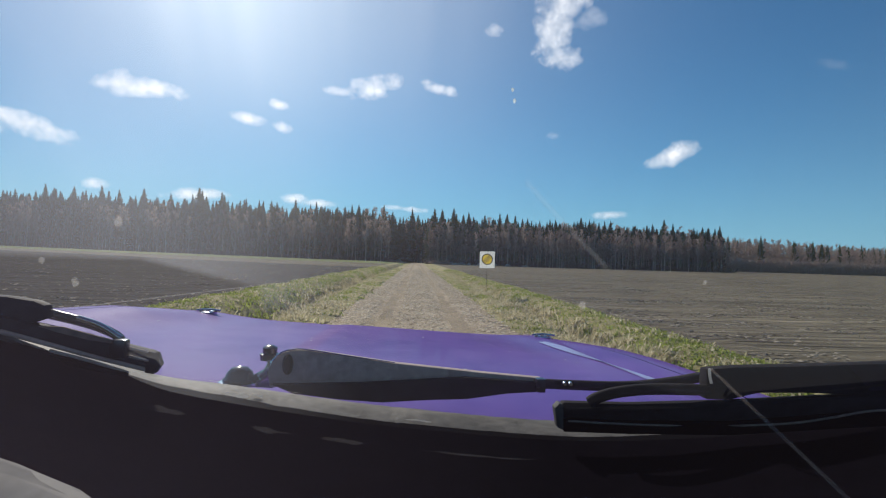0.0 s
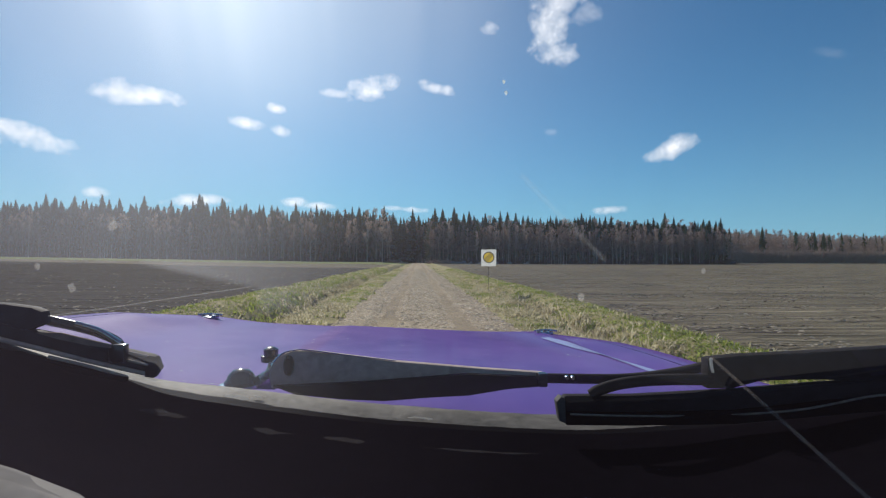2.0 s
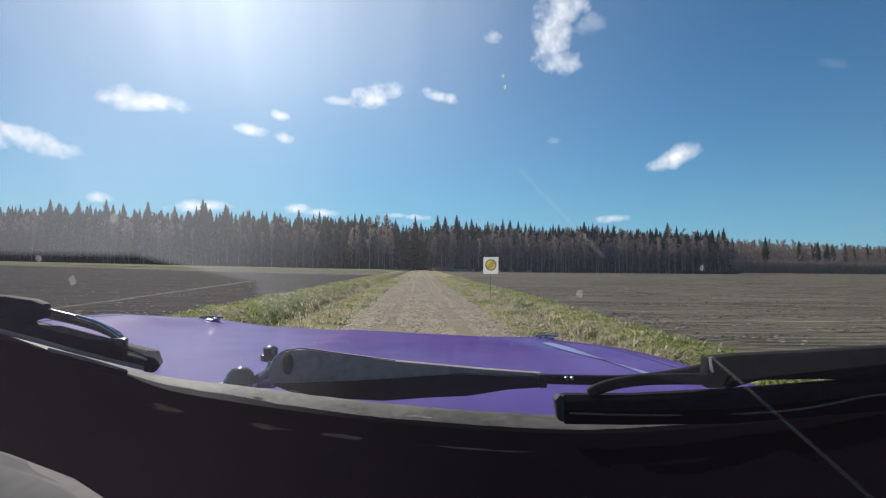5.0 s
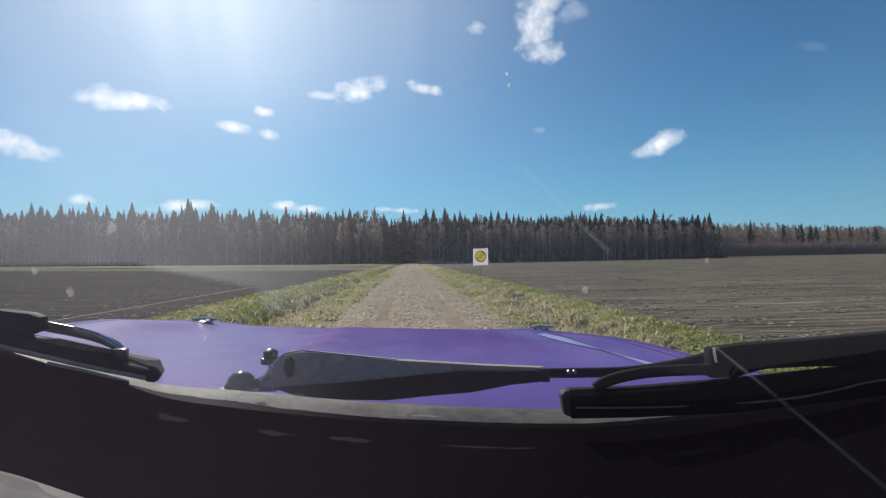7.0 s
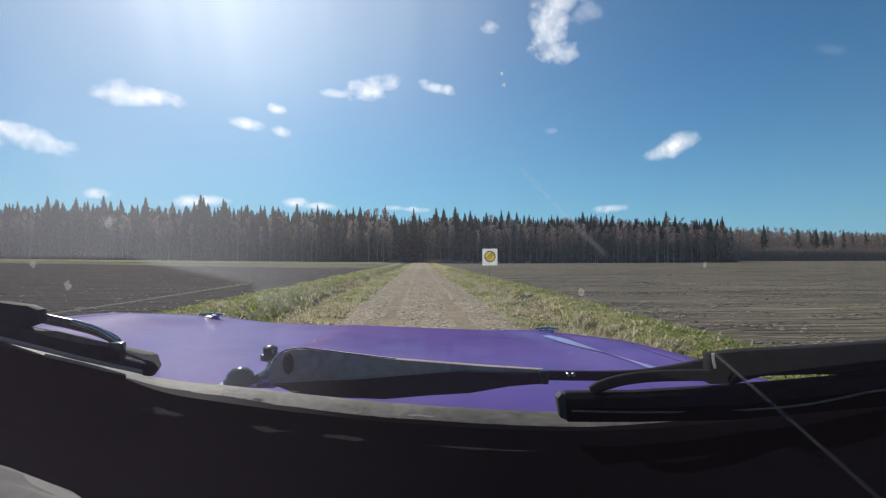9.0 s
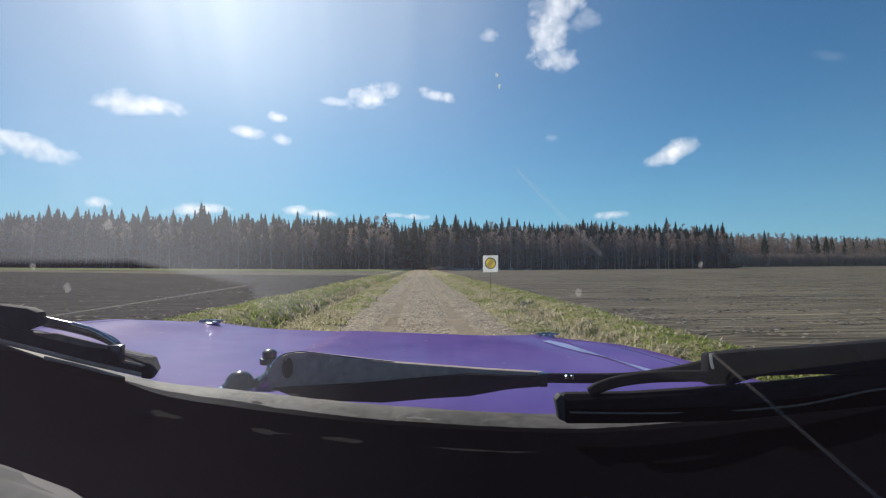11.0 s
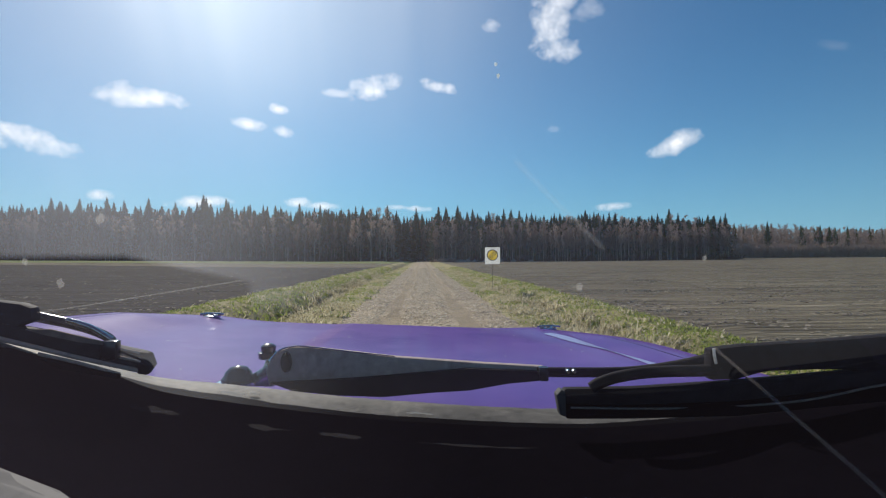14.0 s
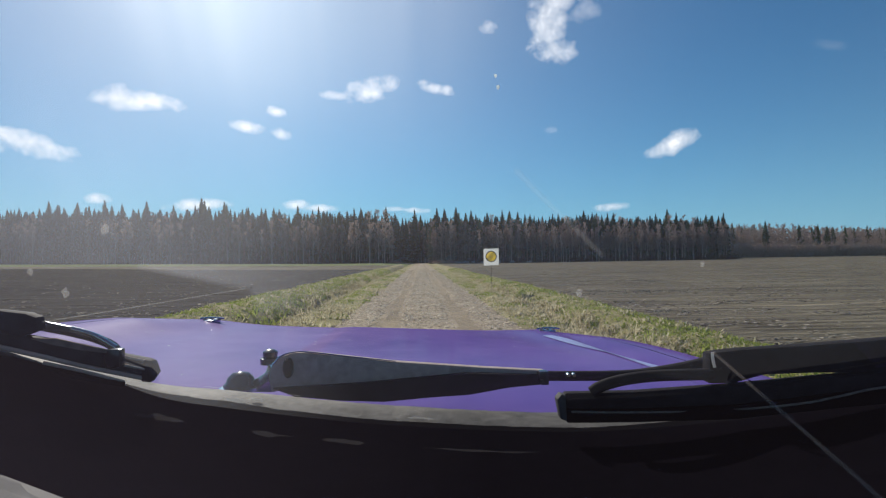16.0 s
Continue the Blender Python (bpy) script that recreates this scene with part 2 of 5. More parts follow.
def glass_material():
    """A windscreen pane: clear, with a weak gloss, and a film of dust that scatters the low sun forwards."""
    m = bpy.data.materials.new("dusty_windscreen_glass")
    m.use_nodes = True
    nt = m.node_tree
    nt.nodes.clear()
    out = nt.nodes.new("ShaderNodeOutputMaterial")
    clear = nt.nodes.new("ShaderNodeBsdfTransparent")
    clear.inputs["Color"].default_value = (0.96, 0.97, 0.97, 1)
    gloss = nt.nodes.new("ShaderNodeBsdfGlossy")
    gloss.inputs["Roughness"].default_value = 0.02
    fres = nt.nodes.new("ShaderNodeFresnel")
    fres.inputs["IOR"].default_value = 1.22
    pane = nt.nodes.new("ShaderNodeMixShader")
    nt.links.new(fres.outputs["Fac"], pane.inputs["Fac"])
    nt.links.new(clear.outputs["BSDF"], pane.inputs[1])
    nt.links.new(gloss.outputs["BSDF"], pane.inputs[2])
    dust = nt.nodes.new("ShaderNodeBsdfRefraction")
    dust.inputs["Roughness"].default_value, dust.inputs["IOR"].default_value = DUST_ROUGH, DUST_IOR
    dust.inputs["Color"].default_value = (1.0, 0.985, 0.985, 1)
    haze = nt.nodes.new("ShaderNodeBsdfTranslucent")
    haze.inputs["Color"].default_value = (0.86, 0.87, 0.9, 1)
    both = nt.nodes.new("ShaderNodeMixShader")
    nt.links.new(dust.outputs["BSDF"], both.inputs[1])
    nt.links.new(haze.outputs["BSDF"], both.inputs[2])
    tc = nt.nodes.new("ShaderNodeTexCoord")
    n = nt.nodes.new("ShaderNodeTexNoise")
    n.inputs["Scale"].default_value, n.inputs["Detail"].default_value = 5.0, 5.0
    nt.links.new(tc.outputs["Object"], n.inputs["Vector"])
    amount = nt.nodes.new("ShaderNodeMapRange")
    amount.inputs["From Min"].default_value, amount.inputs["From Max"].default_value = 0.3, 0.75
    amount.inputs["To Min"].default_value, amount.inputs["To Max"].default_value = DUST_LOW, DUST_HIGH
    nt.links.new(n.outputs["Fac"], amount.inputs["Value"])
    # a finer film that spreads the sun's light closely round its place, in upright wiped streaks
    halo = nt.nodes.new("ShaderNodeBsdfRefraction")
    halo.inputs["Roughness"].default_value, halo.inputs["IOR"].default_value = HALO_ROUGH, HALO_IOR
    wipe = nt.nodes.new("ShaderNodeMapping")
    wipe.inputs["Scale"].default_value = (26.0, 1.5, 1.5)
    streak = nt.nodes.new("ShaderNodeTexNoise")
    streak.inputs["Scale"].default_value, streak.inputs["Detail"].default_value = 1.0, 3.0
    nt.links.new(tc.outputs["Object"], wipe.inputs["Vector"])
    nt.links.new(wipe.outputs["Vector"], streak.inputs["Vector"])
    film = nt.nodes.new("ShaderNodeMapRange")
    film.inputs["From Min"].default_value, film.inputs["From Max"].default_value = 0.3, 0.7
    film.inputs["To Min"].default_value, film.inputs["To Max"].default_value = 0.7 * HALO, 1.3 * HALO
    nt.links.new(streak.outputs["Fac"], film.inputs["Value"])
    bright = nt.nodes.new("ShaderNodeMixShader")
    nt.links.new(film.outputs["Result"], bright.inputs["Fac"])
    nt.links.new(pane.outputs["Shader"], bright.inputs[1])
    nt.links.new(halo.outputs["BSDF"], bright.inputs[2])
    pane = bright
    last = nt.nodes.new("ShaderNodeMixShader")
    # shadow drawn as thinner dust: below a slanting line and short of its end
    sep = nt.nodes.new("ShaderNodeSeparateXYZ")
    nt.links.new(tc.outputs["Object"], sep.inputs[0])

    def calc(op, a, b, clamp=False):
        q = nt.nodes.new("ShaderNodeMath")
        q.operation, q.use_clamp = op, clamp
        for i, v in enumerate((a, b)):
            if isinstance(v, (int, float)):
                q.inputs[i].default_value = v
            else:
                nt.links.new(v, q.inputs[i])
        return q.outputs[0]

    edge_z = calc("SUBTRACT", SHADOW_Z, calc("MULTIPLY", calc("MAXIMUM", calc("SUBTRACT", sep.outputs[0], SHADOW_X0), 0.0), SHADOW_SLOPE))
    above = calc("MULTIPLY", calc("SUBTRACT", sep.outputs[2], edge_z), 180.0, True)
    beyond = calc("MULTIPLY", calc("SUBTRACT", sep.outputs[0], SHADOW_X), 120.0, True)
    beyond = calc("MULTIPLY", beyond, calc("MULTIPLY", calc("SUBTRACT", sep.outputs[2], SHADOW_FOOT), 60.0, True))
    dusty = calc("ADD", calc("MULTIPLY", calc("MAXIMUM", above, beyond), 0.75), 0.05)
    foot = calc("MULTIPLY", calc("SUBTRACT", SHADOW_FOOT - 0.015, sep.outputs[2]), 40.0, True)
    dusty = calc("MAXIMUM", dusty, calc("MULTIPLY", foot, 0.27))
    # extra haze put into the lower corner, imitating the glare there
    corner = calc("MULTIPLY", calc("MULTIPLY", calc("SUBTRACT", -0.25, sep.outputs[0]), 9.0, True), calc("MULTIPLY", calc("SUBTRACT", 1.215, sep.outputs[2]), 22.0, True))
    dusty = calc("MAXIMUM", dusty, calc("MULTIPLY", corner, 0.52))
    # the film is set thicker sunwards to imitate glare, in soft wiped streaks
    thick = calc("MULTIPLY", calc("SUBTRACT", THICK_X, sep.outputs[0]), 1.0 / THICK_W, True)
    thick = calc("MULTIPLY", thick, calc("ADD", calc("MULTIPLY", n.outputs["Fac"], 0.8), 0.6))
    thick = calc("MULTIPLY", thick, calc("ADD", calc("MULTIPLY", calc("MULTIPLY", calc("ADD", sep.outputs[0], 0.24), 6.0, True), 0.55), 0.45))
    nt.links.new(calc("ADD", calc("MULTIPLY", thick, THICK), 0.10), both.inputs["Fac"])
    nt.links.new(calc("MULTIPLY", calc("ADD", amount.outputs["Result"], calc("MULTIPLY", thick, 0.17)), dusty), last.inputs["Fac"])
    nt.links.new(pane.outputs["Shader"], last.inputs[1])
    nt.links.new(both.outputs["Shader"], last.inputs[2])
    nt.links.new(last.outputs["Shader"], out.inputs["Surface"])
    return m


HALO_ROUGH, HALO_IOR, HALO = 0.85, 1.5, 0.046
SHADOW_Z, SHADOW_SLOPE, SHADOW_X0, SHADOW_X, SHADOW_FOOT = 1.2475, 0.235, -0.09, -0.002, 1.198
DUST_ROUGH, DUST_IOR, DUST_LOW, DUST_HIGH = 1.0, 1.75, 0.09, 0.14
THICK_X, THICK_W, THICK = 0.085, 0.20, 0.75
M_glass = glass_material()


def mark_material(name, colour, cover):
    m = bpy.data.materials.new(name)
    m.use_nodes = True
    nt = m.node_tree
    b = nt.nodes["Principled BSDF"]
    b.inputs["Base Color"].default_value, b.inputs["Roughness"].default_value = (*colour, 1), 0.8
    clear, mixed, lit = nt.nodes.new("ShaderNodeBsdfTransparent"), nt.nodes.new("ShaderNodeMixShader"), nt.nodes.new("ShaderNodeMixShader")
    tl = nt.nodes.new("ShaderNodeBsdfTranslucent")
    tl.inputs["Color"].default_value = (*colour, 1)
    n = nt.nodes.new("ShaderNodeTexNoise")
    n.inputs["Scale"].default_value, n.inputs["Detail"].default_value = 90, 4
    mr = nt.nodes.new("ShaderNodeMapRange")
    mr.inputs["From Min"].default_value, mr.inputs["From Max"].default_value = 0.3, 0.7
    mr.inputs["To Min"].default_value, mr.inputs["To Max"].default_value = cover * 0.25, cover * 1.75
    nt.links.new(n.outputs["Fac"], mr.inputs["Value"])
    lit.inputs["Fac"].default_value = 0.6
    nt.links.new(b.outputs["BSDF"], lit.inputs[1])
    nt.links.new(tl.outputs["BSDF"], lit.inputs[2])
    nt.links.new(mr.outputs["Result"], mixed.inputs["Fac"])
    nt.links.new(clear.outputs["BSDF"], mixed.inputs[1])
    nt.links.new(lit.outputs["Shader"], mixed.inputs[2])
    nt.links.new(mixed.outputs["Shader"], nt.nodes["Material Output"].inputs["Surface"])
    return m


M_streak = mark_material("pale_glass_streak", (0.8, 0.8, 0.8), 0.030)
M_splash = mark_material("dried_splash", (0.8, 0.78, 0.75), 0.14)
M_glint = mark_material("painted_sun_glint", (0.85, 0.95, 1.0), 0.8)
M_fleck = mark_material("pale_worn_fleck", (0.85, 0.82, 0.76), 0.8)
M_pale_patch = mark_material("pale_dash_patch", (0.24, 0.23, 0.25), 0.17)


# ---------------------------------------------------------------- mesh helpers
def mesh_object(name, verts, faces, material, smooth=False):
    me = bpy.data.meshes.new(name)
    me.from_pydata([tuple(v) for v in verts], [], [tuple(f) for f in faces])
    me.materials.append(material)
    if smooth:
        me.polygons.foreach_set("use_smooth", [True] * len(me.polygons))
    me.update()
    return new(name, me)


def part(name, bm, material, parent, label="", smooth=True):
    """Links a bmesh as one mesh object under a thing or a part."""
    bmesh.ops.recalc_face_normals(bm, faces=bm.faces)
    me = bpy.data.meshes.new(name)
    bm.to_mesh(me)
    bm.free()
    me.materials.append(material)
    if smooth:
        me.polygons.foreach_set("use_smooth", [True] * len(me.polygons))
        me.set_sharp_from_angle(angle=radians(38))
    ob = new(name, me)
    ob.parent = parent
    if label:
        ob["label"] = label
    return ob


def under(ob, parent, label=""):
    ob.parent = parent
    if label:
        ob["label"] = label
    return ob


def bevelled(bm, width, segments=2):
    bmesh.ops.bevel(bm, geom=list(bm.edges), offset=width, segments=segments, profile=0.6, affect="EDGES", clamp_overlap=True)
    return bm


def box(cx, cy, cz, sx, sy, sz, bevel=0.0):
    bm = bmesh.new()
    bmesh.ops.create_cube(bm, size=1.0, matrix=Matrix.Translation((cx, cy, cz)) @ Matrix.Diagonal((sx, sy, sz, 1)))
    return bevelled(bm, bevel) if bevel else bm


def plate(outline, depth, bevel=0.0012):
    """A plate with the given outline, its thickness going away along +y."""
    bm = bmesh.new()
    a = [bm.verts.new(p) for p in outline]
    b = [bm.verts.new((p[0], p[1] + depth, p[2])) for p in outline]
    bm.faces.new(a)
    bm.faces.new(b[::-1])
    k = len(a)
    for i in range(k):
        bm.faces.new((a[i], b[i], b[(i + 1) % k], a[(i + 1) % k]))
    bmesh.ops.recalc_face_normals(bm, faces=bm.faces)
    if bevel:
        bmesh.ops.bevel(bm, geom=list(bm.edges), offset=bevel, segments=2, profile=0.6, affect="EDGES", clamp_overlap=True)
    return bm


def smooth_line(points, steps=6):
    """A Catmull-Rom line through the points."""
    p = [Vector(q) for q in points]
    p = [p[0] * 2 - p[1]] + p + [p[-1] * 2 - p[-2]]
    line = []
    for i in range(1, len(p) - 2):
        for s in range(steps):
            t = s / steps
            a, b, c, d = p[i - 1], p[i], p[i + 1], p[i + 2]
            line.append(0.5 * ((2 * b) + (c - a) * t + (2 * a - 5 * b + 4 * c - d) * t * t + (3 * b - a - 3 * c + d) * t ** 3))
    line.append(p[-2])
    return line


def tube(points, radius, sides=10, squash=1.0, taper=1.0, steps=6, rough=0.0, seed=1):
    """A closed tube along a smooth line; squash widens it sideways to its own up."""
    line = smooth_line(points, steps)
    rnd = random.Random(seed)
    bm = bmesh.new()
    rings = []
    for i, c in enumerate(line):
        d = (line[min(i + 1, len(line) - 1)] - line[max(i - 1, 0)]).normalized()
        side = d.cross(Vector((0, 0, 1)))
        side = side.normalized() if side.length > 1e-4 else Vector((1, 0, 0))
        up = side.cross(d)
        r = radius * (1 + (taper - 1) * i / (len(line) - 1))
        ring = []
        for k in range(sides):
            a = 2 * math.pi * k / sides
            q = r * (1 + rough * rnd.uniform(-1, 1))
            ring.append(bm.verts.new(c + side * (q * squash * math.cos(a)) + up * (q * math.sin(a))))
        rings.append(ring)
    for a, b in zip(rings, rings[1:]):
        for k in range(sides):
            bm.faces.new((a[k], a[(k + 1) % sides], b[(k + 1) % sides], b[k]))
    bm.faces.new(rings[0][::-1])
    bm.faces.new(rings[-1])
    return bm


def turned(profile, at, axis="Z", sides=20):
    """A turned part: (radius, height) pairs round an axis."""
    bm = bmesh.new()
    rings = []
    for r, h in profile:
        ring = []
        for k in range(sides):
            a = 2 * math.pi * k / sides
            u, v = r * math.cos(a), r * math.sin(a)
            p = {"Z": (u, v, h), "Y": (u, h, v), "X": (h, u, v)}[axis]
            ring.append(bm.verts.new(Vector(at) + Vector(p)))
        rings.append(ring)
    for a, b in zip(rings, rings[1:]):
        for k in range(sides):
            bm.faces.new((a[k], a[(k + 1) % sides], b[(k + 1) % sides], b[k]))
    bm.faces.new(rings[0][::-1])
    bm.faces.new(rings[-1])
    return bm


def thing(name, label, category, at=(0, 0, 0), group="", kind=""):
    e = new(name)
    e.empty_display_size = 0.2
    e.location = at
    return tagged(e, label, category, group, kind)


def wave(x, y, s, seed=0):
    return noise.noise(Vector((x * s + seed * 17.3, y * s - seed * 9.1, seed * 3.7)))


# ---------------------------------------------------------------- the land
ROAD_MID, ROAD_HALF = 0.12, 1.72
LEFT_FIELD, RIGHT_FIELD = -5.3, 4.7


def land(x, y):
    """Height of the ground: fields, a shallow ditch on either side, the road on its low bank."""
    z = 0.0
    if x < -25:
        z += 0.010 * (-x - 25)
    if x > 40:
        z += 0.002 * (x - 40)
    fade = 1.0 / (1.0 + (max(0.0, y - 90) / 60.0) ** 2) if y > 90 else 1.0
    edge = abs(x - ROAD_MID) - ROAD_HALF
    if -6.4 < x < 6.0:
        left = x < ROAD_MID
        wide = (-5.3 if left else 4.7) - ROAD_MID
        span = abs(wide) - ROAD_HALF
        u = edge / span
        if 0 < u < 1.25:
            ditch = -0.70 if left else -0.30
            z += ditch * math.exp(-((u - 0.46) / 0.13) ** 2) + (0.15 if left else 0.06) * math.exp(-((u - 0.86) / 0.17) ** 2)
            z += 0.05 * wave(x, y, 0.9, 2) + 0.09 * wave(x, y, 0.33, 3) * math.sin(math.pi * min(1.0, u / 1.25))
    return z * fade if abs(x) < 7 else z


def strip(name, xs, ys, height, material):
    verts = [(x, y, height(x, y)) for y in ys for x in xs]
    n = len(xs)
    faces = [(j * n + i, j * n + i + 1, (j + 1) * n + i + 1, (j + 1) * n + i) for j in range(len(ys) - 1) for i in range(n - 1)]
    return mesh_object(name, verts, faces, material, True)


def steps(a, b, k, power=1.0):
    return [a + (b - a) * (i / k) ** power for i in range(k + 1)]


# one sheet of soil out to the horizon
far_x = [-3000, -1500, -800, -400, -260] + steps(-200, -6.6, 60) + steps(-6.2, -1.7, 22) + steps(-1.4, 1.6, 6) + steps(1.9, 5.8, 20) + steps(6.4, 200, 60) + [260, 400, 800, 1500, 3000]
far_y = [-3000, -1000, -300, -100, -40] + steps(-20, 4, 26) + steps(4.5, 60, 140) + steps(62, 200, 60) + [240, 320, 500, 900, 1600, 3000]


def soil_height(x, y):
    z = land(x, y)
    if abs(x) > 5.0 and 0 < y < 140:
        # low ridges left by the harrow, and uneven ground
        z += 0.035 * wave(x * 0.25, y, 1.3, 5) + 0.03 * wave(x, y, 0.5, 7) + 0.06 * wave(x, y, 0.06, 4)
    return z


ground = tagged(strip("ground", far_x, far_y, soil_height, M_soil), "grey-brown harrowed soil of wide flat fields", "ground", kind="structure")
ground.data.materials.append(M_dark_soil)
for p in ground.data.polygons:
    c = p.center
    if c.x < -4.9 and -60 < c.y < 70 - 0.35 * c.x + 5 * wave(c.x, 0, 0.11, 8):
        p.material_index = 1

# verges of turf on both sides of the road
ys = steps(-20, 4, 26) + steps(4.5, 60, 120)[1:] + steps(60, 166, 50)[1:]


def verge_strip(name, x0, x1, label):
    xs = steps(0, 1, 22)
    verts, faces = [], []
    for y in ys:
        w0, w1 = 0.30 * wave(x0, y, 0.5, 11) + 0.12 * wave(x0, y, 2.2, 12), 0.45 * wave(x1, y, 0.35, 13) + 0.15 * wave(x1, y, 1.6, 14)
        for u in xs:
            x = (x0 + w0) * (1 - u) + (x1 + w1) * u
            lift = 0.03 * math.sin(math.pi * u) ** 0.4 + 0.012 if 0 < u < 1 else -0.02
            verts.append((x, y, land(x, y) + lift + 0.02 * wave(x, y, 3.0, 15)))
    n = len(xs)
    for j in range(len(ys) - 1):
        for i in range(n - 1):
            faces.append((j * n + i, j * n + i + 1, (j + 1) * n + i + 1, (j + 1) * n + i))
    return tagged(mesh_object(name, verts, faces, M_turf, True), label, "verge", kind="structure")


verge_strip("verge_left", ROAD_MID - ROAD_HALF + 0.1, LEFT_FIELD, "rough grassy verge with a shallow ditch beside the gravel road")
verge_strip("verge_right", ROAD_MID + ROAD_HALF - 0.1, RIGHT_FIELD, "rough verge of dry grass between the gravel road and the field")


def road_height(x, y):
    u = (x - ROAD_MID) / ROAD_HALF
    rut = -0.035 * (math.exp(-((x - ROAD_MID + 0.72) / 0.22) ** 2) + math.exp(-((x - ROAD_MID - 0.72) / 0.22) ** 2))
    return 0.045 * (1 - u * u) + 0.012 + rut + 0.012 * wave(x, y, 2.2, 21) + 0.01 * wave(x, y, 0.5, 22)


road = tagged(strip("road", steps(ROAD_MID - ROAD_HALF, ROAD_MID + ROAD_HALF, 36), ys, road_height, M_road),
              "straight farm road of pale gravel with two worn wheel tracks", "road", kind="structure")

def track_strip(mid, seed):
    """A wheel track worn into the gravel, with an uneven edge."""
    verts, faces, n = [], [], 7
    for y in ys:
        half = 0.17 + 0.11 * wave(mid, y, 0.8, seed) + 0.07 * wave(mid, y, 3.1, seed)
        shift = 0.06 * wave(mid, y, 0.22, seed + 1)
        for i in range(n):
            x = mid + shift + half * (2 * i / (n - 1) - 1)
            verts.append((x, y, road_height(x, y) + (0.006 if 0 < i < n - 1 else -0.004)))
    for j in range(len(ys) - 1):
        for i in range(n - 1):
            faces.append((j * n + i, j * n + i + 1, (j + 1) * n + i + 1, (j + 1) * n + i))
    return tagged(mesh_object("wheel_track", verts, faces, M_track, True), "brown wheel track worn into the pale gravel", "track", kind="structure")


for side in (-0.72, 0.72):
    track_strip(ROAD_MID + side, 24 + side)

# strip of green meadow in front of the wood
meadow = tagged(strip("meadow", steps(-330, -3, 44), [118, 126, 140, 160, 190], lambda x, y: land(x, y) + 0.06 + 0.3 * (y > 119), M_meadow),
                "narrow strip of fresh green grass before the wood", "meadow", kind="structure")


def scatter(name, count, place, shape, material, label, category, seed):
    """Many small pieces joined into one mesh: stuff that nobody could count."""
    rnd = random.Random(seed)
    verts, faces = [], []
    for _ in range(count):
        p = place(rnd)
        if p is None:
            continue
        v, f = shape(rnd, p)
        base = len(verts)
        verts.extend(v)
        faces.extend([tuple(base + k for k in q) for q in f])
    return tagged(mesh_object(name, verts, faces, material), label, category, kind="stuff")


def stone_shape(lo, hi):
    def make(rnd, p):
        r = rnd.uniform(lo, hi) * (0.6 + 0.4 * rnd.random())
        v = [(p[0] + r * math.cos(a) * rnd.uniform(0.6, 1.2), p[1] + r * math.sin(a) * rnd.uniform(0.6, 1.2), p[2] + r * rnd.uniform(-0.25, 0.2))
             for a in (0.3, 1.6, 2.8, 4.1, 5.3)]
        v.append((p[0] + r * rnd.uniform(-0.4, 0.4), p[1] + r * rnd.uniform(-0.4, 0.4), p[2] + r * rnd.uniform(0.12, 0.32)))
        return v, [(k, (k + 1) % 5, 5) for k in range(5)]
    return make


def on_road(rnd):
    y = 6 + 55 * rnd.random() ** 1.7
    x = ROAD_MID + rnd.uniform(-1, 1) * ROAD_HALF
    off = min(abs(x - ROAD_MID - 0.72), abs(x - ROAD_MID + 0.72))
    if off < 0.24 and rnd.random() < 0.78:
        return None
    return x, y, road_height(x, y)


scatter("gravel", 26000, on_road, stone_shape(0.014, 0.068), M_stone, "loose pale gravel stones lying on the road", "gravel", 5)


def on_field(rnd):
    y = 5 + 75 * rnd.random() ** 1.8
    if rnd.random() < 0.6:
        x = RIGHT_FIELD + 0.2 + rnd.random() ** 1.4 * (8 + y * 0.9)
    else:
        x = LEFT_FIELD - 0.2 - rnd.random() ** 1.4 * (8 + y * 0.9)
    if wave(x * 0.3, y, 1.2, 41) < -0.1:
        return None
    return x, y, soil_height(x, y)


scatter("soil_clods", 36000, on_field, stone_shape(0.02, 0.095), M_clod, "dry crumbled clods of soil on the harrowed fields", "soil", 6)


def tuft(lo, hi, blades, spread):
    def make(rnd, p):
        v, f = [], []
        lean_a = rnd.uniform(0, 6.28)
        for _ in range(rnd.randint(blades - 3, blades + 3)):
            a, h = rnd.uniform(0, 6.28), rnd.uniform(lo, hi)
            dx, dy = math.cos(a), math.sin(a)
            bx, by = p[0] + rnd.gauss(0, spread), p[1] + rnd.gauss(0, spread)
            out = h * rnd.uniform(0.3, 1.5)
            lx, ly = dx * out + 0.3 * h * math.cos(lean_a), dy * out + 0.3 * h * math.sin(lean_a)
            w = rnd.uniform(0.006, 0.013) * (1 if hi < 0.5 else 9)
            wx, wy = -dy * w + 0.6 * w, dx * w
            k = len(v)
            v += [(bx - wx, by - wy, p[2] - 0.03), (bx + wx, by + wy, p[2] - 0.03),
                  (bx + lx * 0.45 - wx * 0.8, by + ly * 0.45 - wy * 0.8, p[2] + h * 0.62), (bx + lx * 0.45 + wx * 0.8, by + ly * 0.45 + wy * 0.8, p[2] + h * 0.62),
                  (bx + lx, by + ly, p[2] + h * rnd.uniform(0.35, 0.95))]
            f += [(k, k + 1, k + 3, k + 2), (k + 2, k + 3, k + 4)]
        return v, f
    return make


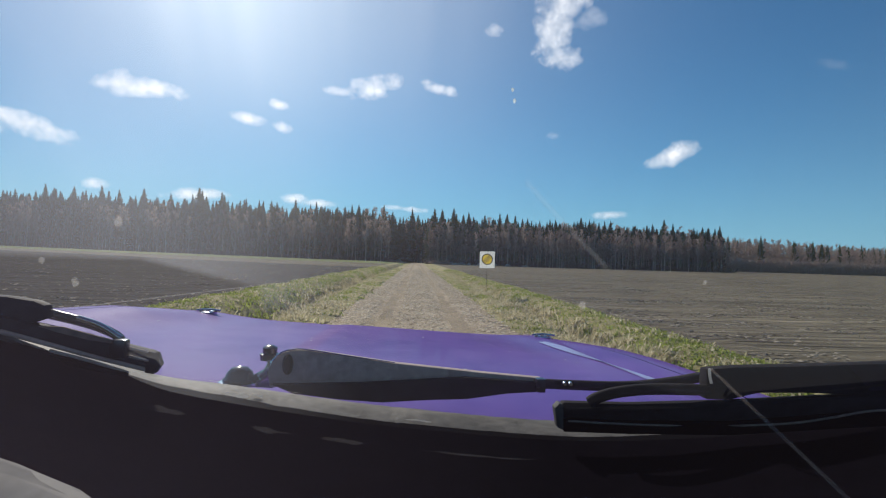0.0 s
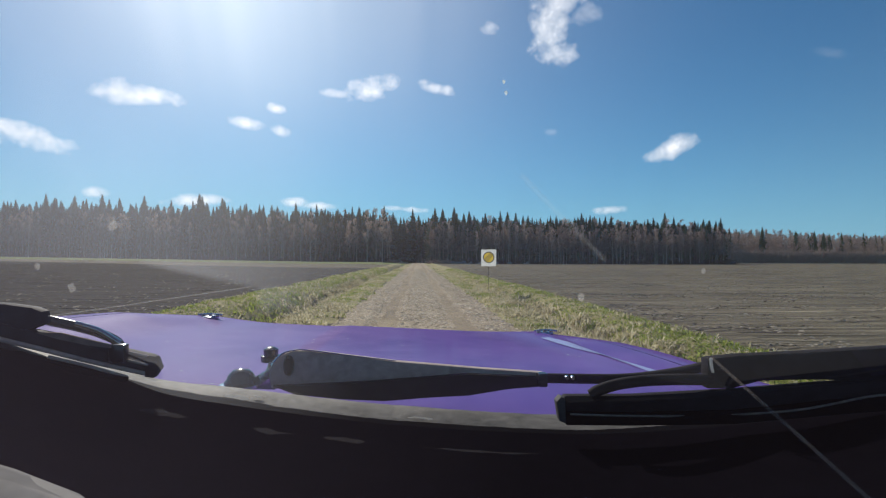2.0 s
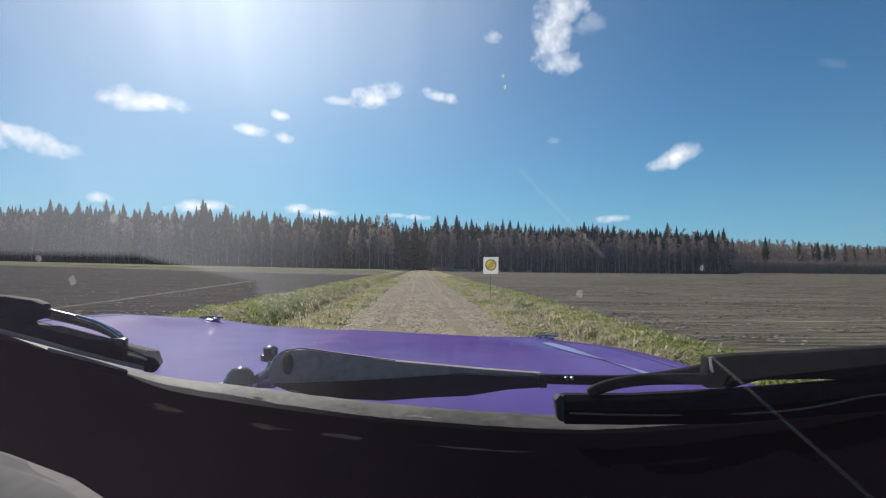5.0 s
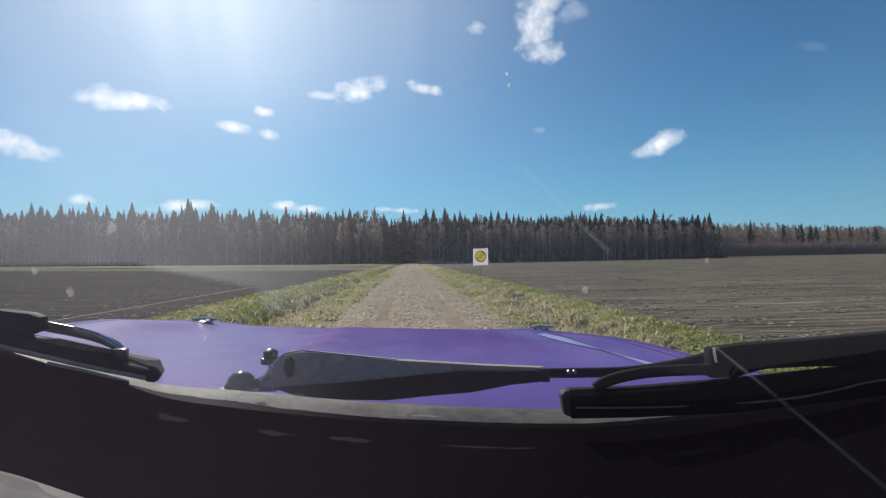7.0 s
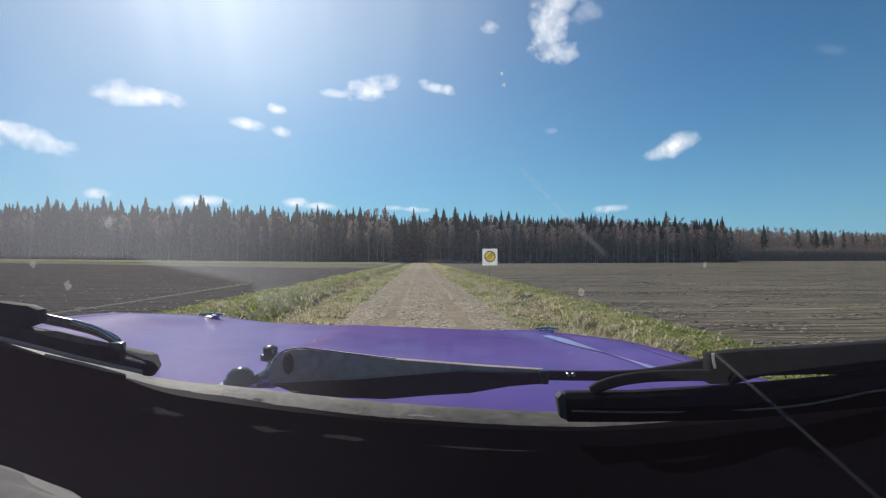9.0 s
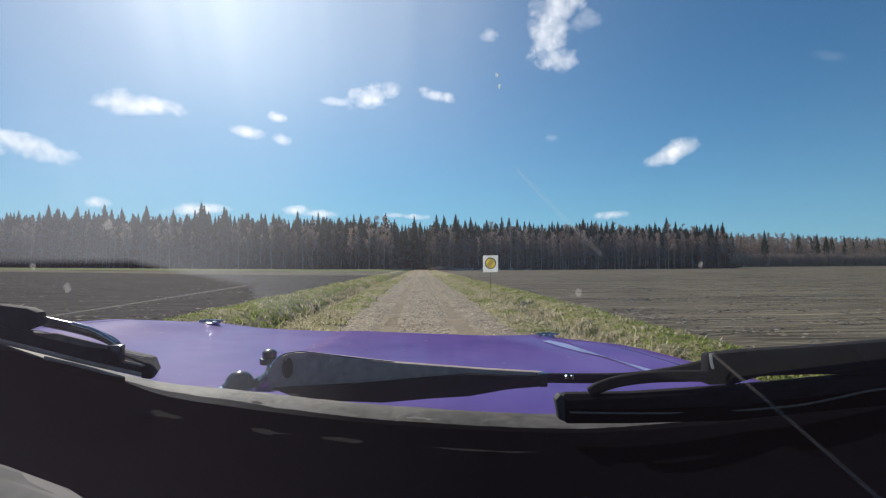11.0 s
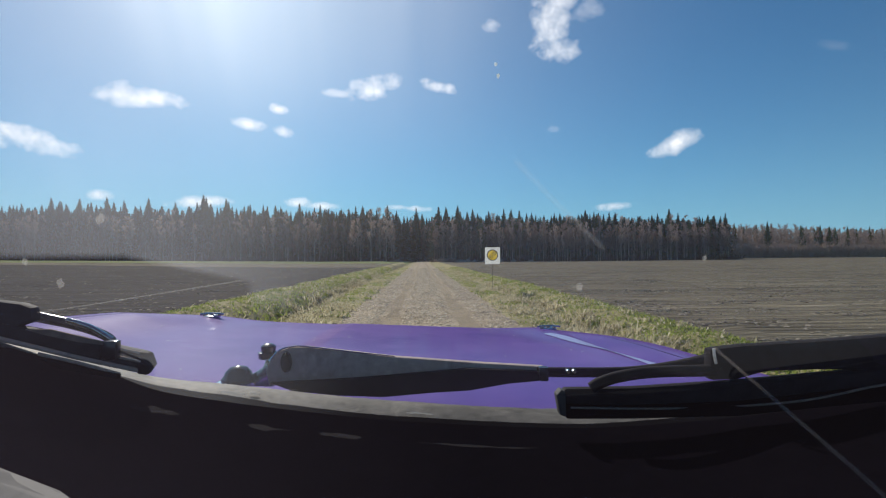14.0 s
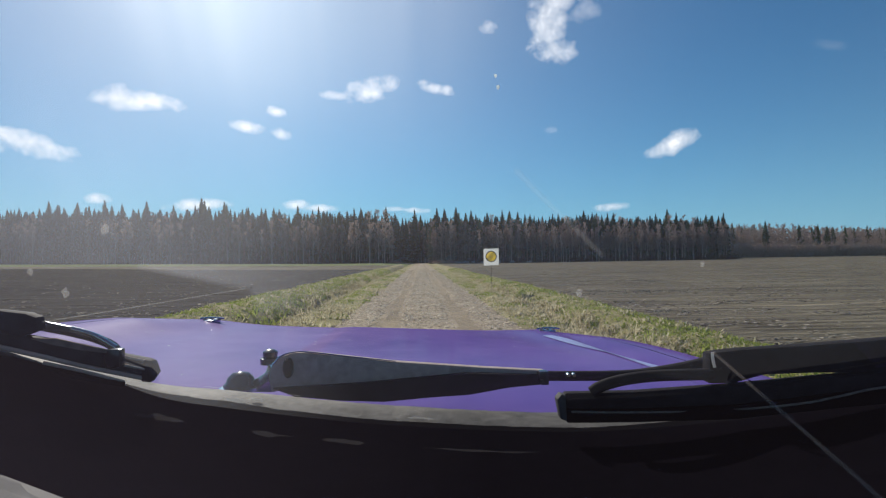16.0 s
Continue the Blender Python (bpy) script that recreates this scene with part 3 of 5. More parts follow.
def on_verge(green):
    def place(rnd):
        y = 5 + 62 * rnd.random() ** 1.6
        u = rnd.random()
        if rnd.random() < 0.5:
            x = (ROAD_MID - ROAD_HALF) * (1 - u) + (LEFT_FIELD + 0.1) * u
        else:
            x = (ROAD_MID + ROAD_HALF) * (1 - u) + (RIGHT_FIELD - 0.1) * u
        # fresh grass on the field's shoulder, bleached straw on the sides of the ditch, both mixed by the road
        patch = wave(x, y, 0.45, 51) + (3.0 * (u - (0.62 if x < 0 else 0.54)) if u > 0.3 else -0.15)
        if (patch > -0.10) != green and rnd.random() < 0.85:
            return None
        if u < 0.12 and rnd.random() < 0.6:
            return None
        return x, y, land(x, y)
    return place


scatter("dry_grass", 12000, on_verge(False), tuft(0.04, 0.17, 13, 0.06), M_straw, "tufts of bleached dry grass on the road verges", "grass", 8)
scatter("green_grass", 13000, on_verge(True), tuft(0.03, 0.11, 13, 0.08), M_green, "short fresh green grass on the road verges", "grass", 9)


def on_bank(rnd):
    y = 6 + 50 * rnd.random() ** 1.5
    u = rnd.uniform(0.28, 0.62)
    x = (ROAD_MID - ROAD_HALF) * (1 - u) + LEFT_FIELD * u if rnd.random() < 0.6 else (ROAD_MID + ROAD_HALF) * (1 - u) + RIGHT_FIELD * u
    return x, y, land(x, y)


scatter("grass_tussocks", 560, on_bank, tuft(0.10, 0.30, 42, 0.11), M_straw, "bleached tussocks of long dry grass along the ditches", "grass", 15)


def on_stubble(rnd):
    row = rnd.randint(0, 110)
    y = 6 + row * 0.6 + rnd.uniform(-0.12, 0.12)
    x = RIGHT_FIELD + 0.5 + rnd.random() ** 1.3 * (10 + y)
    y += 0.03 * x
    if wave(x * 0.12, y, 0.8, 61) < 0.0:
        return None
    return x, y, soil_height(x, y)


scatter("straw_litter", 11000, on_stubble, tuft(0.012, 0.034, 6, 0.16), M_litter, "thin rows of bleached straw litter on the harrowed field", "straw", 10)


# ---------------------------------------------------------------- the wood
def spruce_parts(seed, h, rich):
    """Trunk and crown of a spruce of height h: whorls of drooping boughs with hanging twigs."""
    rnd = random.Random(seed)
    tv, tf = [], []
    for k, (r, z) in enumerate(((0.02 * h * 0.6, -0.3), (0.012 * h * 0.6, h * 0.5), (0.01, h * 0.97))):
        for s in range(6):
            a = s * math.pi / 3
            tv.append((r * math.cos(a), r * math.sin(a), z))
        if k:
            for s in range(6):
                tf.append(((k - 1) * 6 + s, (k - 1) * 6 + (s + 1) % 6, k * 6 + (s + 1) % 6, k * 6 + s))
    cv, cf = [], []
    bottom = rnd.uniform(0.04, 0.16) * h
    z = bottom
    full = rnd.uniform(0.105, 0.145) * h
    while z < h * 0.985:
        u = (z - bottom) / (h - bottom)
        reach = (min(full * (0.75 + 0.25 * (1 - u)), 0.30 * (h - z)) + 0.10) * (0.75 + 0.25 * min(1, u * 6))
        boughs = max(4, int((10 if rich else 7) * (1 - 0.5 * u)))
        turn = rnd.uniform(0, 6.28)
        for b in range(boughs):
            a = turn + 6.283 * b / boughs + rnd.uniform(-0.3, 0.3)
            L = max(0.15, reach * rnd.uniform(0.6, 1.18))
            c, s = math.cos(a), math.sin(a)
            droop = L * rnd.uniform(0.18, 0.5) * (1 - u)
            w = (L * rnd.uniform(0.16, 0.26) + 0.05) * (1 if rich else 1.5)
            z0 = z + rnd.uniform(-0.15, 0.15)
            tip = (c * L, s * L, z0 - droop + 0.06 * L)
            midp = (c * L * 0.55, s * L * 0.55, z0 - droop * 0.35)
            k = len(cv)
            cv += [(0, 0, z0 + 0.12 * L), (midp[0] - s * w, midp[1] + c * w, midp[2]), (midp[0] + s * w, midp[1] - c * w, midp[2]), tip,
                   (midp[0], midp[1], midp[2] - w * rnd.uniform(0.7, 1.5)), (midp[0], midp[1], midp[2] + 0.1 * L)]
            cf += [(k, k + 1, k + 5), (k, k + 5, k + 2), (k + 5, k + 1, k + 3), (k + 5, k + 3, k + 2), (k, k + 4, k + 1), (k, k + 2, k + 4), (k + 4, k + 3, k + 1), (k + 4, k + 2, k + 3)]
            if rich:
                for q in range(5):
                    t = rnd.uniform(0.35, 0.95)
                    o = rnd.uniform(-1, 1) * w * 1.3
                    px, py, pz = c * L * t - s * o, s * L * t + c * o, z0 - droop * t
                    g = L * rnd.uniform(0.08, 0.2) + 0.06
                    k = len(cv)
                    cv += [(px - s * g * 0.5, py + c * g * 0.5, pz + 0.05), (px + s * g * 0.5, py - c * g * 0.5, pz + 0.05), (px + c * g * 0.7, py + s * g * 0.7, pz - g * 1.1)]
                    cf.append((k, k + 1, k + 2))
        z += h * (0.024 if rich else 0.045) * (1.15 - 0.5 * u)
    # the dense inside of the crown
    rings = []
    for q in range(9):
        t = q / 8
        rings.append(len(cv))
        for i in range(7):
            a = i * 6.283 / 7 + q * 0.4
            zz = bottom + (h * 0.97 - bottom) * t
            r = 0.52 * min(full, 0.30 * (h - zz) + 0.05) * rnd.uniform(0.6, 1.25)
            cv.append((r * math.cos(a), r * math.sin(a), zz + rnd.uniform(-0.3, 0.3)))
    for r0, r1 in zip(rings, rings[1:]):
        for i in range(7):
            cf.append((r0 + i, r0 + (i + 1) % 7, r1 + (i + 1) % 7, r1 + i))
    k = len(cv)
    cv += [(0.09, 0, h * 0.95), (-0.05, 0.08, h * 0.95), (-0.05, -0.08, h * 0.95), (0, 0, h * 1.0)]
    cf += [(k, k + 1, k + 3), (k + 1, k + 2, k + 3), (k + 2, k, k + 3)]
    return tv, tf, cv, cf


def limb(v, f, a, b, r0, r1, sides=4):
    a, b = Vector(a), Vector(b)
    d = (b - a).normalized()
    s = d.cross(Vector((0.3, 0.2, 0.9))).normalized()
    t = s.cross(d)
    k = len(v)
    for p, r in ((a, r0), (b, r1)):
        for i in range(sides):
            an = 2 * math.pi * i / sides
            v.append(tuple(p + s * (r * math.cos(an)) + t * (r * math.sin(an))))
    for i in range(sides):
        f.append((k + i, k + (i + 1) % sides, k + sides + (i + 1) % sides, k + sides + i))


def birch_parts(seed, h, rich):
    """A leafless birch: pale slender trunk, steep limbs, a haze of fine twigs."""
    rnd = random.Random(seed)
    tv, tf, cv, cf = [], [], [], []
    line = [Vector((0, 0, -0.3))]
    k = 7
    for i in range(1, k + 1):
        line.append(Vector((rnd.gauss(0, 0.12) * i / 3, rnd.gauss(0, 0.12) * i / 3, h * i / k)))
    for i in range(k):
        limb(tv, tf, line[i], line[i + 1], 0.16 * (1 - i / (k + 0.3)) * h / 16, 0.16 * (1 - (i + 1) / (k + 0.3)) * h / 16, 6)
    for b in range(40 if rich else 26):
        u = rnd.uniform(0.35, 0.97)
        i = min(k - 1, int(u * k))
        p = line[i].lerp(line[i + 1], u * k - i)
        a = rnd.uniform(0, 6.28)
        L = h * rnd.uniform(0.09, 0.2) * (1.25 - u * 0.8)
        tip = p + Vector((math.cos(a) * L * 0.55, math.sin(a) * L * 0.55, L * 0.8))
        limb(cv, cf, p, tip, 0.035 * h / 16, 0.012, 3)
        for q in range(14 if rich else 9):
            t = rnd.uniform(0.3, 1)
            s = p.lerp(tip, t)
            e = s + Vector((rnd.gauss(0, 0.5), rnd.gauss(0, 0.5), rnd.gauss(0.15, 0.45))) * (L * 0.45)
            w = Vector((rnd.gauss(0, 1), rnd.gauss(0, 1), rnd.gauss(0, 0.4))).normalized() * rnd.uniform(0.02, 0.05) * (3.2 if rich else 7.0)
            n0 = len(cv)
            cv += [tuple(s - w), tuple(s + w), tuple(e)]
            cf.append((n0, n0 + 1, n0 + 2))
    return tv, tf, cv, cf


def tree_kind(name, label, data, bark, leaf, twigs):
    tv, tf, cv, cf = data
    e = thing(name, label, "tree", group="trees along the wood's edge")
    under(mesh_object("trunk", tv, tf, bark, True), e)
    under(mesh_object(twigs, cv, cf, leaf), e)
    return e


def edge_line(x):
    """How far ahead the wood's edge lies."""
    if x < 0:
        return 153 + 0.02 * x
    return 153 + 0.25 * x


HEIGHTS = (18.0, 18.6, 19.2, 17.2, 19.8, 18.4)
spruces = [tree_kind("spruce_tree", "tall dark green spruce at the edge of the wood", spruce_parts(100 + i, h, True), M_bark, M_needle, "crown") for i, h in enumerate(HEIGHTS)]
birches = [tree_kind("birch_tree", "leafless birch with a pale trunk and brownish twigs", birch_parts(200 + i, h, True), M_birch, M_twig, "crown") for i, h in enumerate((15.0, 17.0, 13.5, 16.0))]
rnd = random.Random(77)
used = set()
x = -172.0
while x < 106:
    x += rnd.uniform(0.7, 1.5)
    if -7.4 < x < -2.2:
        continue
    leafless = rnd.random() < (0.50 if x < 5 else 0.68)
    src = rnd.choice(birches if leafless else spruces)
    y = edge_line(x) + (rnd.uniform(-4, 1) if leafless else rnd.uniform(1, 10))
    if -2.5 < x < 3.2:
        y += 26
    g = (rnd.uniform(0.90, 0.98) if rnd.random() < 0.3 else rnd.uniform(0.76, 0.87)) * (1 + 0.035 * wave(x, 0, 0.05, 71)) * (1.0 if x > 0 else 1.05)
    if leafless:
        g *= rnd.uniform(0.74, 0.98)
    m = Matrix.Translation((x, y, land(x, y) - 0.05)) @ Matrix.Rotation(rnd.uniform(0, 6.28), 4, "Z")
    if src.name not in used:
        used.add(src.name)
        src.matrix_basis = m @ Matrix.Diagonal((g, g, g, 1))
        continue
    t = copy_thing(src, m)
    t.scale = (g, g, g)
for s in spruces + birches:
    if s.name not in used:
        s.location = (rnd.uniform(-150, 80), 182, 0)


def woods(name, label, rows, seed):
    """The wood behind its edge: trees nobody could count, one mesh a kind."""
    rnd = random.Random(seed)
    packs = {"spruce": ([], []), "birch": ([], [])}
    stock = {"spruce": [spruce_parts(seed + i, rnd.uniform(17, 19.5), False) for i in range(4)],
             "birch": [birch_parts(seed + 50 + i, rnd.uniform(13, 17), False) for i in range(4)]}
    arrays = {k: [(np.array(a[0] + a[2]), a[1], a[3], len(a[0])) for a in v] for k, v in stock.items()}
    for x, y, kind, g in rows(rnd):
        arr, tf, cf, n = rnd.choice(arrays[kind])
        a = rnd.uniform(0, 6.28)
        c, s = math.cos(a) * g, math.sin(a) * g
        pts = np.stack((arr[:, 0] * c - arr[:, 1] * s + x, arr[:, 0] * s + arr[:, 1] * c + y, arr[:, 2] * g + land(x, y)), 1)
        v, f = packs[kind]
        base = len(v)
        v.extend(map(tuple, pts))
        f.extend([tuple(base + i for i in q) for q in tf])
        f.extend([tuple(base + n + i for i in q) for q in cf])
    for kind, (v, f) in packs.items():
        if v:
            tagged(mesh_object(name + "_" + kind, v, f, M_needle if kind == "spruce" else M_twig), label[kind], "wood", kind="stuff")


def near_rows(rnd):
    # young leafless growth along the edge
    for row in range(2):
        x = -190.0
        while x < 108:
            x += rnd.uniform(0.5, 1.2) * (1.0 if x > 3 else 1.8)
            if -7.6 < x < 3.4:
                continue
            yield x, edge_line(x) - 1 + row * 3 + rnd.uniform(-1.5, 1.5), "birch", rnd.uniform(0.42, 0.80)
    for row in range(6):
        x = -200.0
        while x < 112:
            x += rnd.uniform(0.7, 1.5)
            if -7.6 < x < -2.0 and row < 3 or -2.5 < x < 3.2 and row < 2:
                continue
            yield x, edge_line(x) + 9 + row * 7 + rnd.uniform(-3, 3), "spruce" if rnd.random() < 0.72 else "birch", (rnd.uniform(0.91, 0.99) if rnd.random() < 0.14 else rnd.uniform(0.78, 0.89)) * (1 + 0.035 * wave(x, 0, 0.05, 71)) * (1.0 if x > 0 else 1.06)


def far_rows(rnd):
    for row in range(5):
        x = 62.0
        while x < 420:
            x += rnd.uniform(0.9, 2.3)
            y = 255 + 0.20 * (x - 100) + row * 9 + rnd.uniform(-4, 4)
            green = rnd.random() < (0.03 if x < 150 else 0.10)
            yield x, y, "spruce" if green else "birch", rnd.uniform(0.90, 1.03) * (1.22 - 0.24 * min(1.0, max(0.0, (x - 90) / 150)))


woods("wood", {"spruce": "dark spruces of the wood behind its edge", "birch": "leafless birches of the wood behind its edge"}, near_rows, 300)
woods("distant_wood", {"spruce": "distant low spruces beyond the field", "birch": "distant brown leafless trees beyond the field"}, far_rows, 400)


def brush_place(rnd):
    x = rnd.uniform(-170, 110)
    if -7 < x < 3.4:
        return None
    return x, edge_line(x) - rnd.uniform(-3, 3), land(x, 160)


scatter("undergrowth", 1500, brush_place, tuft(0.8, 2.6, 9, 0.6), M_bark, "leafless brown brush along the edge of the wood", "brush", 12)


def thicket_place(rnd):
    x = rnd.uniform(70, 400)
    return x, 253 + 0.20 * (x - 100) + rnd.uniform(-3, 12), land(x, 250)


scatter("thicket", 4200, thicket_place, tuft(3.0, 10.5, 13, 1.7), M_twig, "leafless brown thicket below the distant trees", "brush", 14)


def boulder(seed, r):
    """A weathered stone, half sunk in the ground."""
    bm = bmesh.new()
    bmesh.ops.create_icosphere(bm, subdivisions=3, radius=r)
    for q in bm.verts:
        n = q.co.normalized()
        q.co *= 0.78 + 0.42 * noise.noise(n * 1.4 + Vector((seed, 0, 0))) + 0.10 * noise.noise(n * 5 + Vector((0, seed, 0)))
        q.co.z *= 0.72
    bmesh.ops.recalc_face_normals(bm, faces=bm.faces)
    me = bpy.data.meshes.new("boulder")
    bm.to_mesh(me)
    bm.free()
    me.materials.append(M_rock)
    me.polygons.foreach_set("use_smooth", [True] * len(me.polygons))
    return tagged(new("boulder", me), "grey weathered boulder heaped at the edge of the wood", "stone", "boulders by the wood")


rnd = random.Random(31)
stones = [boulder(3.0 + 1.7 * i, 0.55) for i in range(4)]
for i in range(26):
    x = 9 + 24 * rnd.random() ** 1.3
    y = edge_line(x) - rnd.uniform(4.0, 8.0)
    g = rnd.uniform(0.5, 1.7)
    m = Matrix.Translation((x, y, land(x, y) + 0.12 * g)) @ Matrix.Rotation(rnd.uniform(0, 6.28), 4, "Z")
    ob = stones[i] if i < len(stones) else copy_thing(rnd.choice(stones), m)
    ob.matrix_basis = m @ Matrix.Diagonal((g, g, g, 1))


def brush_pile(seed, count, long, wide, high):
    """Cut branches thrown on a heap."""
    rnd = random.Random(seed)
    v, f = [], []
    for _ in range(count):
        x, y = rnd.gauss(0, wide * 0.35), rnd.gauss(0, wide * 0.25)
        z = max(0.03, high * (1 - (x / wide) ** 2 - (y / wide) ** 2) * rnd.random())
        a, b, l = rnd.uniform(0, 6.28), rnd.gauss(0, 0.22), long * rnd.uniform(0.4, 1.0)
        d = Vector((math.cos(a) * math.cos(b), math.sin(a) * math.cos(b), math.sin(b))) * (l / 2)
        p = Vector((x, y, z + abs(d.z)))
        limb(v, f, p - d, p + d, 0.035, 0.012, 4)
    return tagged(mesh_object("brush_pile", v, f, M_twig), "heap of cut leafless branches on the verge by the wood", "brush pile", "brush piles by the wood")


for seed, x, wide in ((1, 5.6, 3.0), (2, 8.4, 2.4), (3, -7.2, 2.2)):
    brush_pile(seed, 140, 2.4, wide, 0.9).location = (x, edge_line(x) - 5.0, land(x, edge_line(x) - 5.0))


def fallen_log(x, y, long, turn):
    bm = tube(((-long / 2, 0, 0.10), (0, 0.06, 0.12), (long / 2, 0, 0.09)), 0.11, 10, 1.0, 0.6, 5, 0.05)
    bmesh.ops.recalc_face_normals(bm, faces=bm.faces)
    me = bpy.data.meshes.new("fallen_log")
    bm.to_mesh(me)
    bm.free()
    me.materials.append(M_birch)
    ob = tagged(new("fallen_log", me), "pale birch log lying in grass before the wood", "log", "logs by the wood")
    ob.matrix_basis = Matrix.Translation((x, y, land(x, y))) @ Matrix.Rotation(radians(turn), 4, "Z")


for x, long, turn in ((12.5, 5.0, 14), (19.0, 4.2, -20), (-4.5, 4.6, -6)):
    fallen_log(x, edge_line(x) - 9.0, long, turn)


# ---------------------------------------------------------------- road sign
def road_sign(x, y):
    top, w, h = 1.66, 0.56, 0.62
    z = land(x, y)
    s = thing("road_sign", "white board with yellow disc and black stripes on thin rod", "road sign", (x, y, z))
    part("post", turned(((0.008, -0.25), (0.008, top)), (0, 0.02, 0), "Z", 8), M_rod, s, "thin rusty steel rod")
    cz, r = top - h * 0.47, 0.205
    bm = bmesh.new()
    inner, outer = [], []
    for k in range(40):
        a = 2 * math.pi * k / 40
        c, q = math.cos(a), math.sin(a)
        f = 1 / max(abs(c), abs(q))
        ox, oz = c * f * w / 2, q * f * h / 2 + top - h / 2
        inner.append(bm.verts.new((r * c, 0, cz + r * q)))
        outer.append(bm.verts.new((ox, -0.012 * math.sin(9 * ox + 3 * oz), oz + 0.02 * ox)))
    for k in range(40):
        bm.faces.new((inner[k], inner[(k + 1) % 40], outer[(k + 1) % 40], outer[k]))
    board = part("board", bm, M_white, s)
    bm = bmesh.new()
    bm.faces.new([bm.verts.new((r * math.cos(2 * math.pi * k / 40), -0.002, cz + r * math.sin(2 * math.pi * k / 40))) for k in range(40)])
    part("disc", bm, M_yellow, board, "yellow disc")
    ring = bmesh.new()
    loops = []
    for rad, yy in ((r + 0.004, -0.003), (r + 0.004, -0.008), (r - 0.030, -0.008), (r - 0.030, -0.004)):
        loops.append([ring.verts.new((rad * math.cos(2 * math.pi * k / 40), yy, cz + rad * math.sin(2 * math.pi * k / 40))) for k in range(40)])
    for a, b in zip(loops, loops[1:]):
        for k in range(40):
            ring.faces.new((a[k], a[(k + 1) % 40], b[(k + 1) % 40], b[k]))
    part("ring", ring, M_signblack, board, "black ring round the disc")
    for off in (-0.052, 0.0, 0.052):
        half = math.sqrt((r - 0.02) ** 2 - off * off)
        bm = box(0, -0.007, 0, 2 * half, 0.005, 0.022)
        bmesh.ops.transform(bm, matrix=Matrix.Translation((off * 0.7, 0, cz - off * 0.7)) @ Matrix.Rotation(radians(-45), 4, "Y"), verts=bm.verts)
        part("stripe", bm, M_signblack, board, "black slanting stripe", False)
    return s


road_sign(2.62, 19.4)


# ---------------------------------------------------------------- the car
MID = -0.14        # the car's own middle line


def half_width(y):
    """Half the bonnet's width, by the distance ahead."""
    return 0.79 - 0.03 * max(0, y - 0.7) - 0.19 * max(0, (y - 1.25) / 0.57) ** 2


def skin(x, y):
    """Height of the bonnet and wings."""
    z = 1.0155 - 0.0458 * x + 0.030 * (1.8 - y) - 0.020 * max(0, (0.9 - y))
    w = half_width(y)
    d = abs(x - MID)
    z += (0.040 if x < MID else 0.022) * math.exp(-((d - w * 0.93) / 0.13) ** 2) * max(0, min(1, (1.95 - y) * 2.2))
    # raised middle panel with a crease on either side
    rise = min(1, max(0, (x + 0.272) / 0.05)) * min(1, max(0, (0.435 + 0.05 * (1.8 - y) - x) / 0.03))
    z += (0.004 + 0.014 * max(0, 1.8 - y)) * rise
    return z


car = thing("car", "purple car with glossy bonnet, parked on the gravel road", "car", (MID, 0.3, 0.0))
ORIGIN = Matrix.Translation((-MID, -0.3, 0.0))


def cpart(name, bm, material, parent=None, label="", smooth=True):
    """A part of the car, given in the place's own metres."""
    bmesh.ops.transform(bm, matrix=ORIGIN, verts=bm.verts)
    return part(name, bm, material, parent or car, label, smooth)


def grid(us, vs, where):
    bm = bmesh.new()
    vv = [[bm.verts.new(where(u, v)) for u in us] for v in vs]
    for a, b in zip(vv, vv[1:]):
        for i in range(len(us) - 1):
            bm.faces.new((a[i], a[i + 1], b[i + 1], b[i]))
    return bm


def thicken(bm, offset):
    ext = bmesh.ops.extrude_face_region(bm, geom=list(bm.faces))
    for q in ext["geom"]:
        if isinstance(q, bmesh.types.BMVert):
            q.co += Vector(offset)
    return bm


def bonnet_point(u, v):
    y = 0.60 + 1.22 * v
    w = half_width(y) * 0.90
    x = MID + w * u
    z = skin(x, y)
    if v > 0.965:
        z -= 0.03 * ((v - 0.965) / 0.035) ** 2
    return (x, y, z)


us = steps(-1, 1, 130)
cpart("bonnet", thicken(grid(us, steps(0, 1, 60), bonnet_point), (0, 0, -0.012)), M_purple, label="glossy purple bonnet with a raised middle panel")


def wing_point(sign):
    def where(u, v):
        y = -0.1 + 1.93 * v if v < 1 else 1.83
        yy = max(0.55, y)
        w = half_width(yy)
        if u < 0.5:
            k = 0.905 + 0.085 * u / 0.5
            x = MID + sign * w * k
            return (x, y, skin(x, yy))
        t = (u - 0.5) / 0.5
        x0 = MID + sign * w * 0.99
        return (x0 + sign * 0.03 * math.sin(t * math.pi * 0.5), y, skin(x0, yy) * (1 - t) + 0.42 * t - 0.012 * math.sin(t * 3.14))
    return where


for sign in (-1, 1):
    cpart("wing", grid(steps(0, 1, 22), steps(0, 1, 40), wing_point(sign)), M_purple, label="purple front wing")


def nose_point(u, v):
    x = MID + 0.60 * u
    return (x, 1.825 + 0.05 * math.sin(v * 2.6) - 0.10 * u * u, skin(x, 1.8) - 0.03 - (skin(x, 1.8) - 0.45) * v)


cpart("front_panel", grid(steps(-1, 1, 20), steps(0, 1, 10), nose_point), M_purple)

